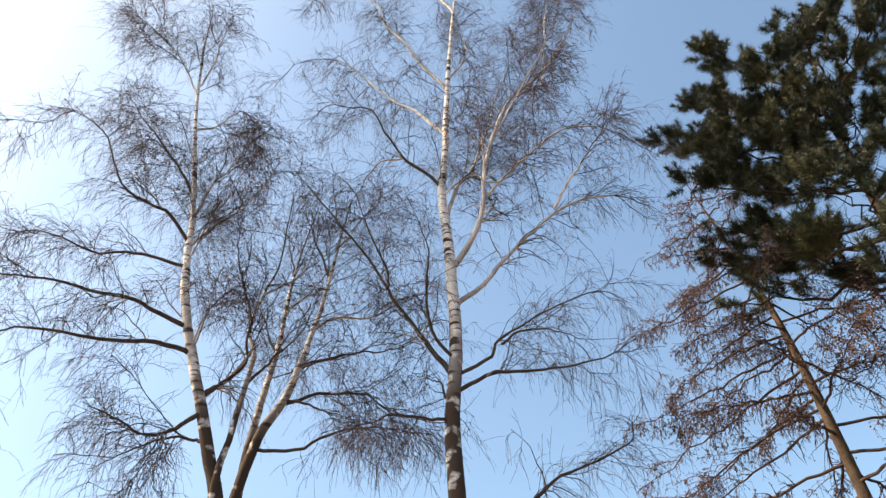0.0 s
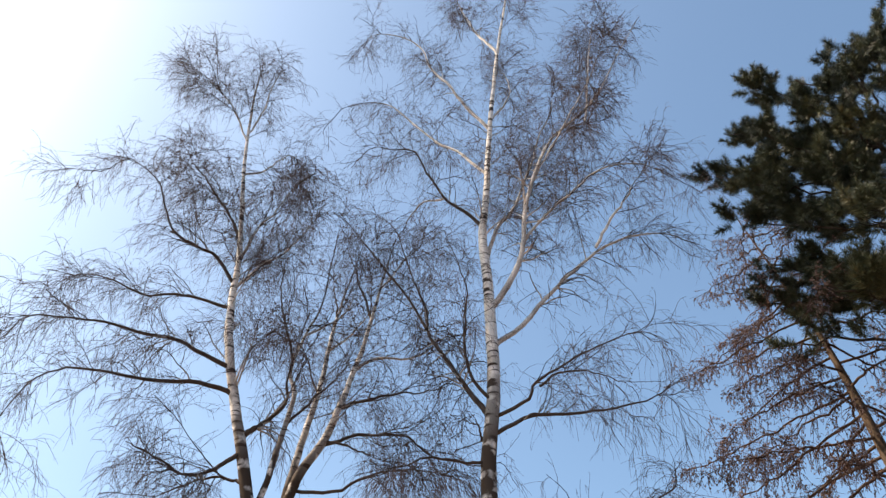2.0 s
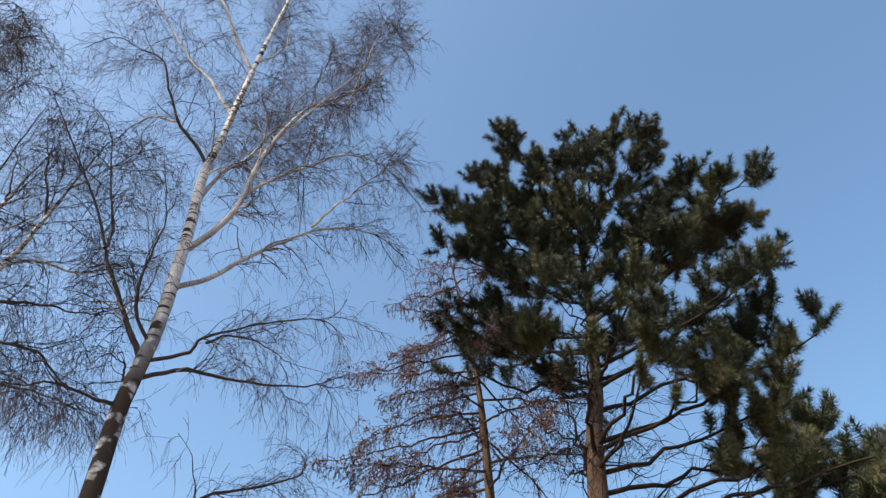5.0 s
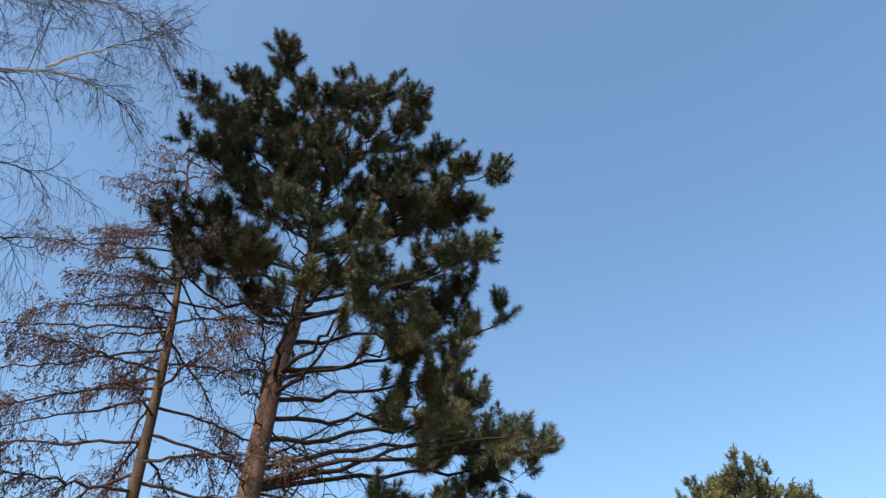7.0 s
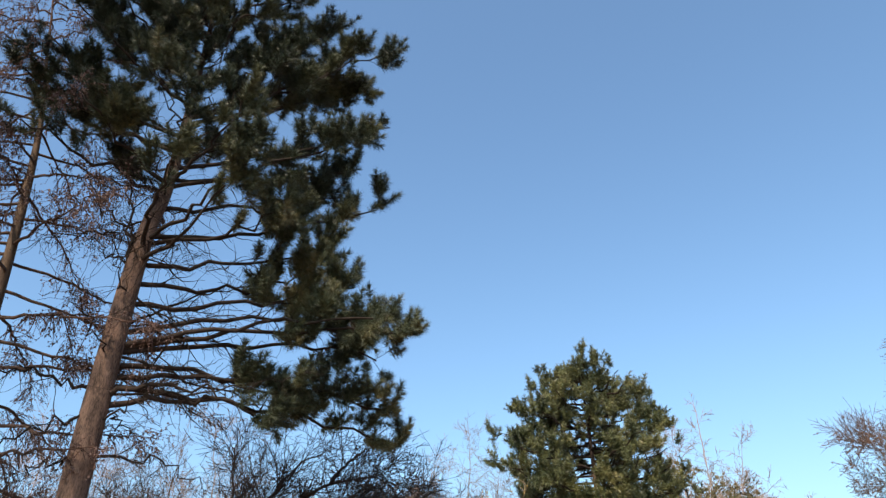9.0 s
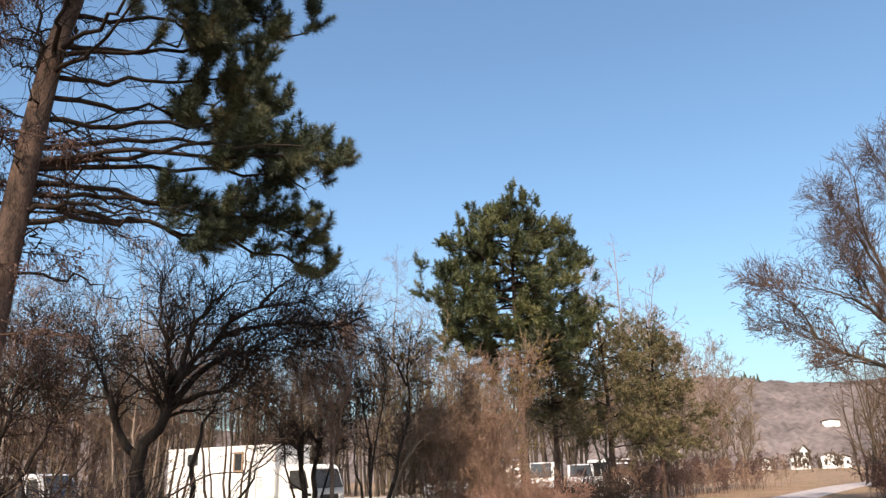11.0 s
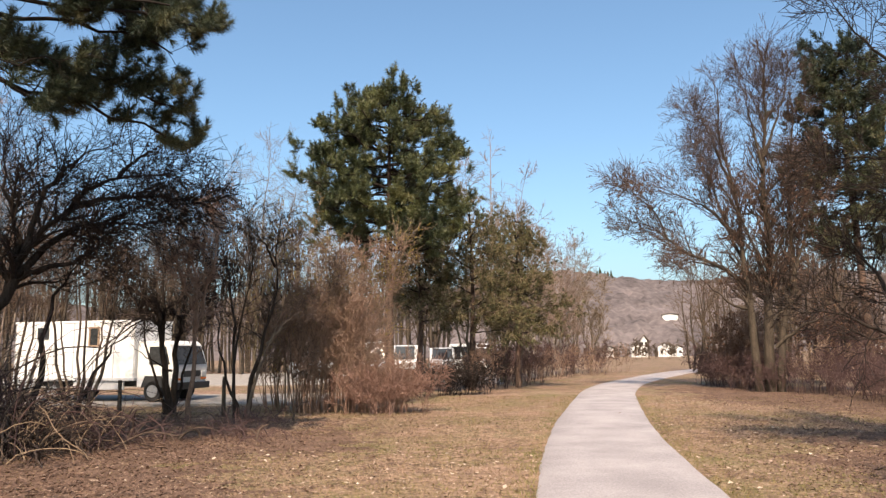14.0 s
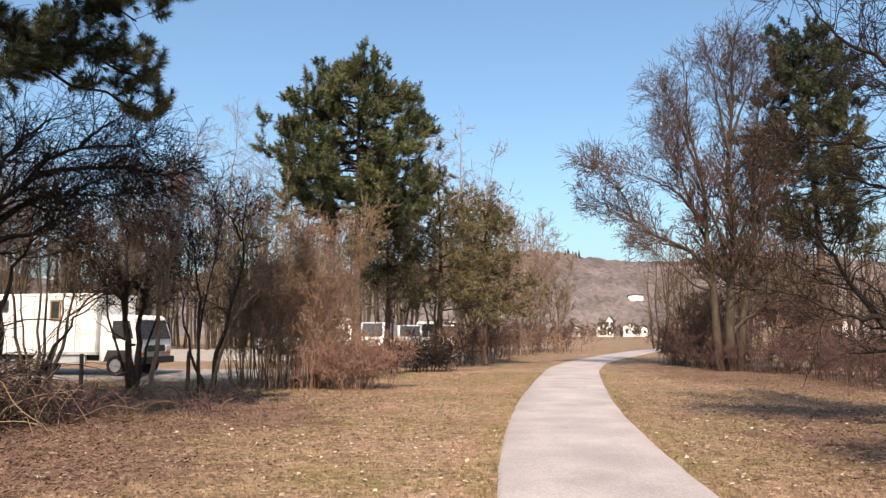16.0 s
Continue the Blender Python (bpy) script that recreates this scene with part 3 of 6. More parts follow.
def birch_pair():
    rng = np.random.default_rng(23)
    base = tree_at("birch_tree", -105.9, 10.0, "leafless birch leaning aside with long drooping limbs", group="birches")
    low = [(0.042, 0.3, [(0.35, 8.6), (-0.13, 8.7), (-0.64, 8.65), (-1.13, 8.6), (-1.71, 8.6), (-2.13, 8.5), (-2.42, 8.2), (-2.58, 7.6)]), (0.04, -0.4, [(0.22, 9.1), (-0.26, 9.2), (-0.72, 9.3), (-1.23, 9.2), (-1.78, 9.2), (-2.28, 9.1), (-2.71, 9.0), (-2.92, 8.5)]),
           (0.04, -0.4, [(0.72, 7.7), (0.39, 7.3), (-0.06, 7.1), (-0.49, 7.3), (-0.85, 7.4)]), (0.05, -0.3, [(0.6, 7.9), (0.9, 8.1), (1.22, 8.5), (1.22, 9.1), (1.4, 10.2)]), (0.028, 0.4, [(0.86, 7.2), (0.42, 7.3), (-0.17, 7.1), (-0.63, 6.9)])]
    high = [(0.032, 0.4, [(0.0, 10.3), (-0.4, 10.4), (-0.98, 10.5), (-1.53, 10.4), (-2.12, 10.6), (-2.67, 10.6), (-2.87, 10.1)]), (0.034, -0.3, [(-0.02, 10.8), (-0.48, 11.4), (-0.86, 11.5), (-1.32, 11.7), (-1.59, 12.2), (-1.88, 12.7), (-2.45, 13.0), (-2.8, 12.4)]),
            (0.028, 0.5, [(-0.2, 12.0), (-0.85, 13.1), (-1.5, 14.1), (-2.18, 15.1)]), (0.03, -0.5, [(-0.06, 11.4), (0.02, 12.2), (0.25, 12.7), (0.47, 13.3), (0.84, 13.9)])]
    top = [(0.034, 0.3, [(-0.03, 10.7), (0.29, 11.5), (0.74, 12.1), (1.1, 13.0), (1.38, 13.9)]), (0.024, 0.3, [(-0.59, 14.9), (-1.11, 16.1), (-1.81, 17.1), (-2.18, 17.4)]), (0.024, -0.3, [(-0.6, 15.2), (-0.42, 16.4), (-0.35, 17.6), (-0.29, 18.0)]), (0.026, 0.4, [(-0.45, 13.8), (-0.07, 14.5), (0.34, 15.3), (0.78, 15.0)])]
    birch(base, rng, [(1.9, 0, 0), (1.6, 0, 3.5), (1.2, 0, 6.0), (0.94, 0, 6.95), (0.55, 0, 8.15), (0.12, 0, 9.6), (-0.02, 0, 10.6), (-0.12, 0, 11.7), (-0.48, 0, 14.0), (-0.76, 0, 16.6), (-0.84, 0, 18.3)], 0.115, low + high + top, 18, 9800)
    rng = np.random.default_rng(29)
    base = tree_at("birch_tree", -93.0, 10.4, "slim leafless birch leaning towards its taller neighbour", group="birches")
    limbs = [(0.034, 0.3, [(-0.45, 8.2), (0.02, 8.5), (0.76, 8.6), (1.32, 8.3), (2.07, 8.2)]), (0.03, -0.3, [(-0.24, 8.9), (0.35, 9.1), (1.0, 9.2), (1.56, 9.3)]), (0.03, 0.3, [(-0.05, 9.7), (0.31, 10.1), (0.82, 10.2), (1.34, 10.6), (1.79, 11.0)]),
             (0.03, -0.4, [(-0.75, 7.4), (-0.08, 7.4), (0.41, 7.65), (0.92, 7.7), (1.51, 7.6), (2.0, 7.3)]), (0.026, 0.3, [(0.14, 10.9), (-0.15, 11.8), (-0.37, 12.7), (-0.56, 13.6)]), (0.026, -0.2, [(-0.41, 8.3), (0.13, 8.1), (0.57, 7.9)]), (0.022, 0.4, [(0.27, 11.7), (0.66, 12.8), (1.02, 13.5)])]
    birch(base, rng, [(-1.6, 0, 0), (-1.35, 0, 4.0), (-0.85, 0, 7.2), (-0.41, 0, 8.3), (-0.21, 0, 9.05), (0.05, 0, 10.3), (0.24, 0, 11.6), (0.45, 0, 13.2)], 0.095, limbs, 8, 2600)
    rng = np.random.default_rng(31)
    base = tree_at("birch_tree", -97.5, 10.8, "thin pale leafless birch stem among its neighbours", group="birches")
    limbs = [(0.022, 0.3, [(0.2, 9.4), (-0.2, 10.4), (-0.6, 11.3)]), (0.022, -0.3, [(0.33, 10.4), (0.9, 11.2), (1.2, 12.0)]), (0.02, 0.3, [(0.4, 11.2), (0.2, 12.2), (-0.1, 13.0)])]
    birch(base, rng, [(-0.3, 0, 0), (-0.1, 0, 6.5), (0.07, 0, 8.3), (0.23, 0, 9.4), (0.33, 0, 10.8), (0.45, 0, 11.6), (0.7, 0, 13.0)], 0.075, limbs, 6, 800)
    rng = np.random.default_rng(33)
    base = tree_at("birch_tree", -98.5, 10.0, "dark slender birch stem rising between white ones", group="birches")
    limbs = [(0.026, 0.3, [(-0.1, 8.2), (0.4, 8.8), (0.8, 9.6), (1.0, 10.8)]), (0.024, -0.3, [(-0.1, 9.4), (-0.5, 10.4), (-0.7, 11.6)]), (0.024, 0.3, [(0.0, 10.0), (0.6, 10.9), (0.8, 12.2)])]
    birch(base, rng, [(-0.4, 0, 0), (-0.3, 0, 6.0), (-0.2, 0, 7.3), (-0.03, 0, 8.7), (-0.15, 0, 9.2), (0.0, 0, 10.0), (0.2, 0, 10.8), (0.3, 0, 12.6)], 0.055, limbs, 6, 750)


def larch():
    rng = np.random.default_rng(37)
    base = tree_at("larch_tree", -51.4, 13.0, "leafless larch with drooping twigs full of small brown cones")
    trunk = smooth_line([(-0.1, 0, 0), (-0.05, 0, 5.0), (-0.03, 0, 8.3), (-0.1, 0, 10.5), (-0.28, 0, 12.0), (-0.66, 0, 15.0)], 40)
    trad = np.interp(np.linspace(0, 1, 40), [0, 0.1, 0.45, 0.7, 1], [0.17, 0.12, 0.08, 0.04, 0.008])
    wood("trunk", [(trunk[None], trad[None], 10)], LARCH_BARK, base)
    ends = [(-3.55, 8.0), (-3.5, 7.2), (-3.0, 10.4), (-2.5, 11.2), (-2.0, 12.6), (-1.4, 13.0), (-0.9, 13.9), (-3.1, 8.6), (-2.4, 9.1), (-1.9, 9.9), (-2.5, 7.7), (-1.5, 11.6)]
    spots = [(u, rng.uniform(-0.9, 0.9), z, z + 0.28 * abs(u) + 0.1) for u, z in ends]
    for k in range(66):
        h = 3.2 + 11.2 * (k / 66) ** 1.05
        a = k * 2.4 + rng.uniform(-0.4, 0.4)
        reach = np.interp(h, [3, 7, 10, 13, 15], [4.0, 3.6, 2.7, 1.5, 0.4]) * rng.uniform(0.7, 1.1)
        spots.append((math.cos(a) * reach - 0.1, math.sin(a) * reach, h - rng.uniform(0.1, 0.35) * reach, h))
    mains = []
    for u, w, z, h in spots:
        p, q = limb(trunk, min(h, 14.6), (u, w, z), 0.036 * (1.25 - h / 20), rng.uniform(-0.1, 0.35), n=16, rng=rng, wiggle=0.03)
        wood("limb", [(p[None], q[None], 5)], LARCH_BARK, base)
        mains.append((p[None], q[None]))
    mains = stack(*mains)
    l1 = sprout(rng, mains, 620, 8, (0.4, 1.2), (30, 60), drop=0.05, wiggle=0.1, t0=0.25, thick=0.5, taper=0.5, flat=0.5, floor_r=0.005)
    grown = sprout(rng, mains, 3000, 4, (0.2, 0.6), (45, 85), drop=0.42, wiggle=0.14, t0=0.22, thick=0.45, floor_r=0.0038)
    l2 = sprout(rng, l1, 5200, 4, (0.15, 0.5), (40, 85), drop=0.42, wiggle=0.14, t0=0.1, thick=0.55, floor_r=0.0038)
    hang = stack(grown, l2)
    l3 = sprout(rng, hang, 9000, 3, (0.1, 0.3), (30, 75), drop=0.3, wiggle=0.15, t0=0.1, thick=0.6, floor_r=0.0034)
    wood("crown", [(*l1, 4), (*hang, 3), (*l3, 3)], LARCH_BARK, base)["kind"] = "stuff"
    spots = []
    for group, count in ((hang, 24000), (l3, 13000), (l1, 4000)):
        i = rng.integers(0, len(group[0]), count)
        spots.append(along(group[0], group[1], i, rng.random(count))[0])
    spots = np.vstack(spots)
    blobs(rng, "cone_cluster", spots + rng.normal(size=spots.shape) * 0.012, 0.0145, CONE, base, plain=True)["kind"] = "stuff"


def pine(base, rng, line, r0, limbs, mat, bark, l2n, l3n, shoot, per, long, wide, l2len=(0.35, 1.0), tone_shift=0.0, bare=0.35, leafy=0.55, snags=(), brown=None, short=(0.15, 0.42), hollow=None):
    """A pine: limbs as for a birch; tufts of bottle-brush shoots crowd the ends of the outer branchlets."""
    trunk = smooth_line(line, 40)
    trad = np.interp(np.linspace(0, 1, 40), [0, 0.1, 0.6, 1], [r0 * 1.25, r0, r0 * 0.6, 0.03])
    wood("trunk", [(trunk[None], trad[None], 12)], bark, base)
    mains = []
    for h, u, w, z, r, arch in limbs:
        p, q = limb(trunk, h, (u, w, z), r, arch, rng=rng, wiggle=0.05, tip=0.3)
        wood("limb", [(p[None], q[None], 6)], bark, base)
        mains.append((p[None], q[None]))
    mains = stack(*mains)
    dry = []
    for h, u, w, z, r, arch in snags:
        p, q = limb(trunk, h, (u, w, z + rng.normal() * 0.6), r * rng.uniform(0.4, 1.05), arch + rng.normal() * 0.4, n=18, rng=rng, wiggle=0.05, tip=0.2)
        wood("bare_limb", [(p[None], q[None], 5)], bark, base)
        dry.append((p[None], q[None]))
    l2 = sprout(rng, mains, l2n, 7, l2len, (15, 60), drop=-0.07, wiggle=0.11, t0=leafy, thick=0.5, taper=0.3, flat=0.3, floor_r=0.007)
    if hollow:
        open_part = (l2[0][:, 0, 2] < hollow[0]) & (np.hypot(l2[0][:, 0, 0], l2[0][:, 0, 1]) < hollow[1])
        l2 = l2[0][~open_part], l2[1][~open_part]
    l3 = sprout(rng, l2, l3n, 5, short, (25, 60), drop=-0.14, wiggle=0.1, t0=0.45, thick=0.6, taper=0.2, floor_r=0.0045)
    dead = sprout(rng, mains, int(l2n * bare), 8, (0.3, 1.1), (30, 80), drop=0.04, wiggle=0.2, t0=0.08, t1=0.7, thick=0.35, floor_r=0.0045)
    if dry:
        dead = stack(dead, sprout(rng, stack(*dry), 800, 8, (0.25, 1.2), (30, 75), drop=0.03, wiggle=0.2, t0=0.15, thick=0.4, floor_r=0.0045))
    wood("twig_frame", [(*l2, 3), (*l3, 3), (*dead, 3)], bark, base)["kind"] = "stuff"
    ends = np.concatenate([l3[0][:, [-3, -1]], l2[0][:, [-3, -1]]])
    d = ends[:, 1] - ends[:, 0]
    d /= np.linalg.norm(d, axis=1, keepdims=True) + 1e-9
    d[:, 2] += 0.4
    d /= np.linalg.norm(d, axis=1, keepdims=True) + 1e-9
    s = np.stack([ends[:, 1] - d * shoot * 0.45, ends[:, 1] + d * shoot * rng.uniform(0.4, 0.75, len(d))[:, None]], axis=1)
    cloud = np.array([noise.noise(Vector(p * 0.9)) for p in s[:, 1]])
    tone = np.clip(0.2 + 0.75 * cloud + 0.10 * rng.normal(size=len(s)) + tone_shift, 0, 1)
    if brown:
        tone = np.clip(tone + np.interp(s[:, 1, 2], (brown[0], brown[1]), (brown[2], 0.0)), 0, 1)
    needles(rng, "foliage", s, per, long, wide, mat, base, spread=(52, 88), tone=tone)["kind"] = "stuff"


def big_pine():
    rng = np.random.default_rng(41)
    base = tree_at("pine_tree", -43.6, 11.5, "tall dark green pine with reddish bark and bare lower branches", "pine tree")
    # where the limbs end: across, depth, height
    top = [(-1.5, 0.5, 16.5), (-0.35, 0, 16.7), (0.3, -0.8, 15.1), (1.0, 0.8, 16.9), (-1.6, -0.5, 12.4), (-1.0, 0.4, 14.6), (0.2, 0.6, 13.6), (1.6, -0.9, 13.4), (2.4, 0.5, 13.2), (1.4, -0.4, 15.3), (2.1, 0.3, 16.5), (2.65, -0.3, 15.5), (3.0, 0.8, 16.1), (-2.05, 0, 14.5), (-1.9, 0.6, 13.9), (-0.75, -1.2, 13.6), (-1.3, -0.6, 13.2), (3.1, 0.2, 14.0), (3.6, -0.4, 12.9), (4.5, 0.2, 14.1), (4.35, 1.0, 13.7)]
    middle = [(4.55, 0, 11.9), (3.6, -0.5, 10.8), (3.2, 0.6, 12.6), (4.25, 1.2, 11.5), (4.3, 0.3, 9.8), (3.8, 0.9, 10.4), (3.3, 0.2, 8.7), (2.5, -0.6, 8.9), (-1.7, 0, 11.6), (-2.2, 0.6, 11.5), (-2.0, 0.3, 10.3), (-1.1, -0.9, 10.2), (-0.9, 0.9, 11.1), (0.5, -1.6, 10.3), (1.4, -1.5, 10.2), (0.4, -1.8, 8.7), (1.25, -1.6, 8.4), (1.4, 1.5, 11.5), (1.6, -1.8, 9.0)]
    low = [(4.0, 0.2, 8.0), (3.0, 0.6, 8.2), (5.1, 0, 7.2), (4.6, 0.5, 7.5), (3.9, -0.8, 6.9), (4.5, 0.5, 6.8), (4.7, 0.6, 5.9), (5.0, 0.8, 5.3), (3.0, 0.2, 5.7), (1.6, -0.5, 5.5), (2.5, -0.3, 5.3)]
    limbs = []
    for u, w, z in top + middle + low:
        u, z = u - (0.0 if u > 2.5 else 0.1), z - (0.0 if z > 12 else 0.1)
        reach = math.hypot(u - 0.4, w)
        h = min(z - float(np.interp(z, [5.5, 7, 9, 12, 16], [-0.12, 0.16, 0.3, 0.5, 1.0])) * reach - 0.25, 13.6)
        limbs.append((h, u, w, z, 0.046 * (1.3 - h / 22), 0.35 if z < 7.6 else -0.3))
    snags = [(6.4, 2.8, 0.9, 7.1, 0.05, 0.1), (6.9, -0.25, 0.0, 8.6, 0.05, 0.0), (5.4, -1.6, 0.0, 5.9, 0.04, 0.1)]
    for k in range(50):
        h = 4.2 + 9.0 * (k / 50) ** 0.85 + rng.uniform(-0.3, 0.3)
        a = k * 2.4 + rng.uniform(-0.5, 0.5)
        reach = np.interp(h, [4.5, 7, 10, 12.6], [2.6, 2.6, 2.1, 1.1]) * rng.uniform(0.45, 1.15)
        u, w = math.cos(a) * reach, math.sin(a) * reach * 0.85
        if u < 0:
            u *= np.interp(h, [7, 10, 12], [0.8, 0.7, 0.8])
        z = h + np.interp(h, [4.5, 8, 12.6], [0.0, 0.6, 1.5]) * rng.uniform(0.6, 1.2) + min(0, w) * 0.3
        (snags if h < 9.3 else limbs).append((h, u + 0.4, w, z, 0.026 * (1.25 - h / 20), rng.uniform(-0.4, 0.3)))
    pine(base, rng, [(-0.25, 0, 0), (-0.12, 0, 3.8), (0.07, 0, 6.7), (0.22, 0, 8.2), (0.42, 0, 9.2), (0.6, 0, 11.3), (0.8, 0, 14.6)], 0.21, limbs, NEEDLE, PINE_BARK,
         720, 2350, 0.32, 210, 0.165, 0.0115, snags=snags, leafy=0.45, hollow=(8.2, 1.6), l2len=(0.2, 0.62), short=(0.2, 0.42), bare=0.6, brown=(8.0, 11.5, 0.3))


def far_pine(name, az, dist, height, half, seed, mat, label, l2n=500, l3n=2300, per=60, shape=((0.3, 0.75), (0.5, 1.0), (0.75, 0.75), (1.0, 0.1)), tone=0.0, lean=0.0, rise=0.75, brown=None, count=60):
    """A whole pine farther off; shape: share of the height against share of the half width."""
    rng = np.random.default_rng(seed)
    base = tree_at(name, az, dist, label, "pine tree")
    low, limbs = shape[0][0], []
    for k in range(count):
        f = low + (0.97 - low) * (k / count)
        h = f * height
        a = k * 2.4 + rng.uniform(-0.5, 0.5)
        reach = half * np.interp(f, [q[0] for q in shape], [q[1] for q in shape]) * rng.uniform(0.7, 1.05)
        limbs.append((h, math.cos(a) * reach + lean * f, math.sin(a) * reach, h + reach * np.interp(f, [low, 1], [0.0, rise]) * rng.uniform(0.6, 1.2), 0.05, rng.uniform(-0.5, 0.0)))
    pine(base, rng, [(0, 0, 0), (lean * 0.3, 0, height * 0.4), (lean, 0, height * 0.98)], 0.2, limbs, mat, PINE_BARK, l2n, l3n, 0.34, per, 0.18, 0.026, l2len=(0.4, 1.1), tone_shift=tone, leafy=0.12, brown=brown)


birch_tall()
birch_pair()
larch()
big_pine()
far_pine("pine_tree", -6.6, 29.0, 12.2, 3.7, 53, NEEDLE_FAR, "bushy yellow-green pine standing behind reddish shrubs", l2n=760, l3n=2700, per=64, shape=((0.46, 0.7), (0.55, 0.95), (0.68, 1.0), (0.82, 0.74), (0.92, 0.42), (1.0, 0.08)), tone=0.18, rise=0.4, count=70)
far_pine("pine_tree", 27.2, 35.0, 15.0, 2.5, 59, NEEDLE, "slender pine behind a bare spreading tree", l2n=640, l3n=2500, per=54, shape=((0.36, 0.7), (0.5, 0.95), (0.75, 0.95), (0.9, 0.5), (1.0, 0.12)), tone=0.06, lean=-0.5, rise=0.4, brown=(9.5, 13.5, 0.5))

# ---- bare trees and shrubs along the path ----
def bare_tree(name, x, y, seed, stems, mat, label, category="tree", l2n=160, l3n=900, l4n=3500, lens=((0.8, 2.2), (0.4, 1.1), (0.2, 0.55)), drop=-0.02, group="", floor_r=0.003, angle=(25, 60), wiggle=0.22, clear=-1.0):
    """A leafless tree or bush of several stems, each a list of (across, depth, height), with a radius at its foot."""
    rng = np.random.default_rng(seed)
    az = math.degrees(math.atan2(x, y))
    base = thing(name, x, y, 0, -az, label, category, group)
    mains = []
    for r0, line in stems:
        n = 14 if r0 > 0.03 else 7
        p = smooth_line(line, n)
        p[1:] += rng.normal(size=(n - 1, 3)) * 0.03
        q = r0 * (0.12 + 0.88 * np.linspace(1, 0, n) ** 1.35)
        wood("stem", [(p[None], q[None], 7 if r0 > 0.03 else 3)], mat, base)
        p = smooth_line(p, 14)
        mains.append((p[None], (r0 * (0.12 + 0.88 * np.linspace(1, 0, 14) ** 1.35))[None]))
    mains = stack(*mains)
    l2 = sprout(rng, mains, l2n, 6, lens[0], angle, drop=drop, wiggle=wiggle, t0=0.22, thick=0.5, floor_r=floor_r)
    high = l2[0][:, :, 2].min(1) > clear
    l2 = l2[0][high], l2[1][high]
    l3 = sprout(rng, l2, l3n, 4, lens[1], (20, 65), drop=drop, wiggle=wiggle, t0=0.15, thick=0.55, floor_r=floor_r)
    l4 = sprout(rng, l3, l4n, 2, lens[2], (20, 65), drop=drop, wiggle=wiggle, t0=0.15, thick=0.6, floor_r=floor_r)
    wood("crown", [(*l2, 3), (*l3, 3), (*l4, 3)], mat, base)["kind"] = "stuff"
    return base, l2, l3, l4


def fan(rng, count, spread, height, depth=None, lean=0.0, bow=0.25, r=0.04):
    """Stems that rise from one foot and spread like a fan."""
    out = []
    for k in range(count):
        f = (k + rng.uniform(0.1, 0.9)) / count * 2 - 1
        u = f * spread + lean
        w = rng.uniform(-1, 1) * (spread if depth is None else depth) * 0.7
        h = height * rng.uniform(0.75, 1.08) * (1 - 0.25 * abs(f))
        foot = (f * 0.25 * spread * 0.5, w * 0.2, -0.05)
        out.append((r * rng.uniform(0.6, 1.2), [foot, (u * bow + foot[0] * 0.6, w * 0.45, h * 0.4), (u * 0.62, w * 0.8, h * 0.75), (u, w, h)]))
    return out


def clump(rng, count, width, height, r=0.014, lean=0.35, depth=None):
    """Thin stems that rise from a broad foot, each with its own lean and height."""
    out = []
    for k in range(count):
        x, y = rng.uniform(-1, 1) * width, rng.uniform(-1, 1) * (depth or width) * 0.6
        a, b = rng.normal(size=2) * lean * 0.4
        a += x / width * lean * 0.5
        h = height * rng.uniform(0.5, 1.08)
        out.append((r * rng.uniform(0.5, 1.4), [(x, y, -0.05), (x + a * h * 0.3, y + b * h * 0.3, h * 0.4), (x + a * h * 0.75 + rng.normal() * 0.08, y + b * h * 0.7, h * 0.75), (x + a * h * 1.2, y + b * h, h)]))
    return out


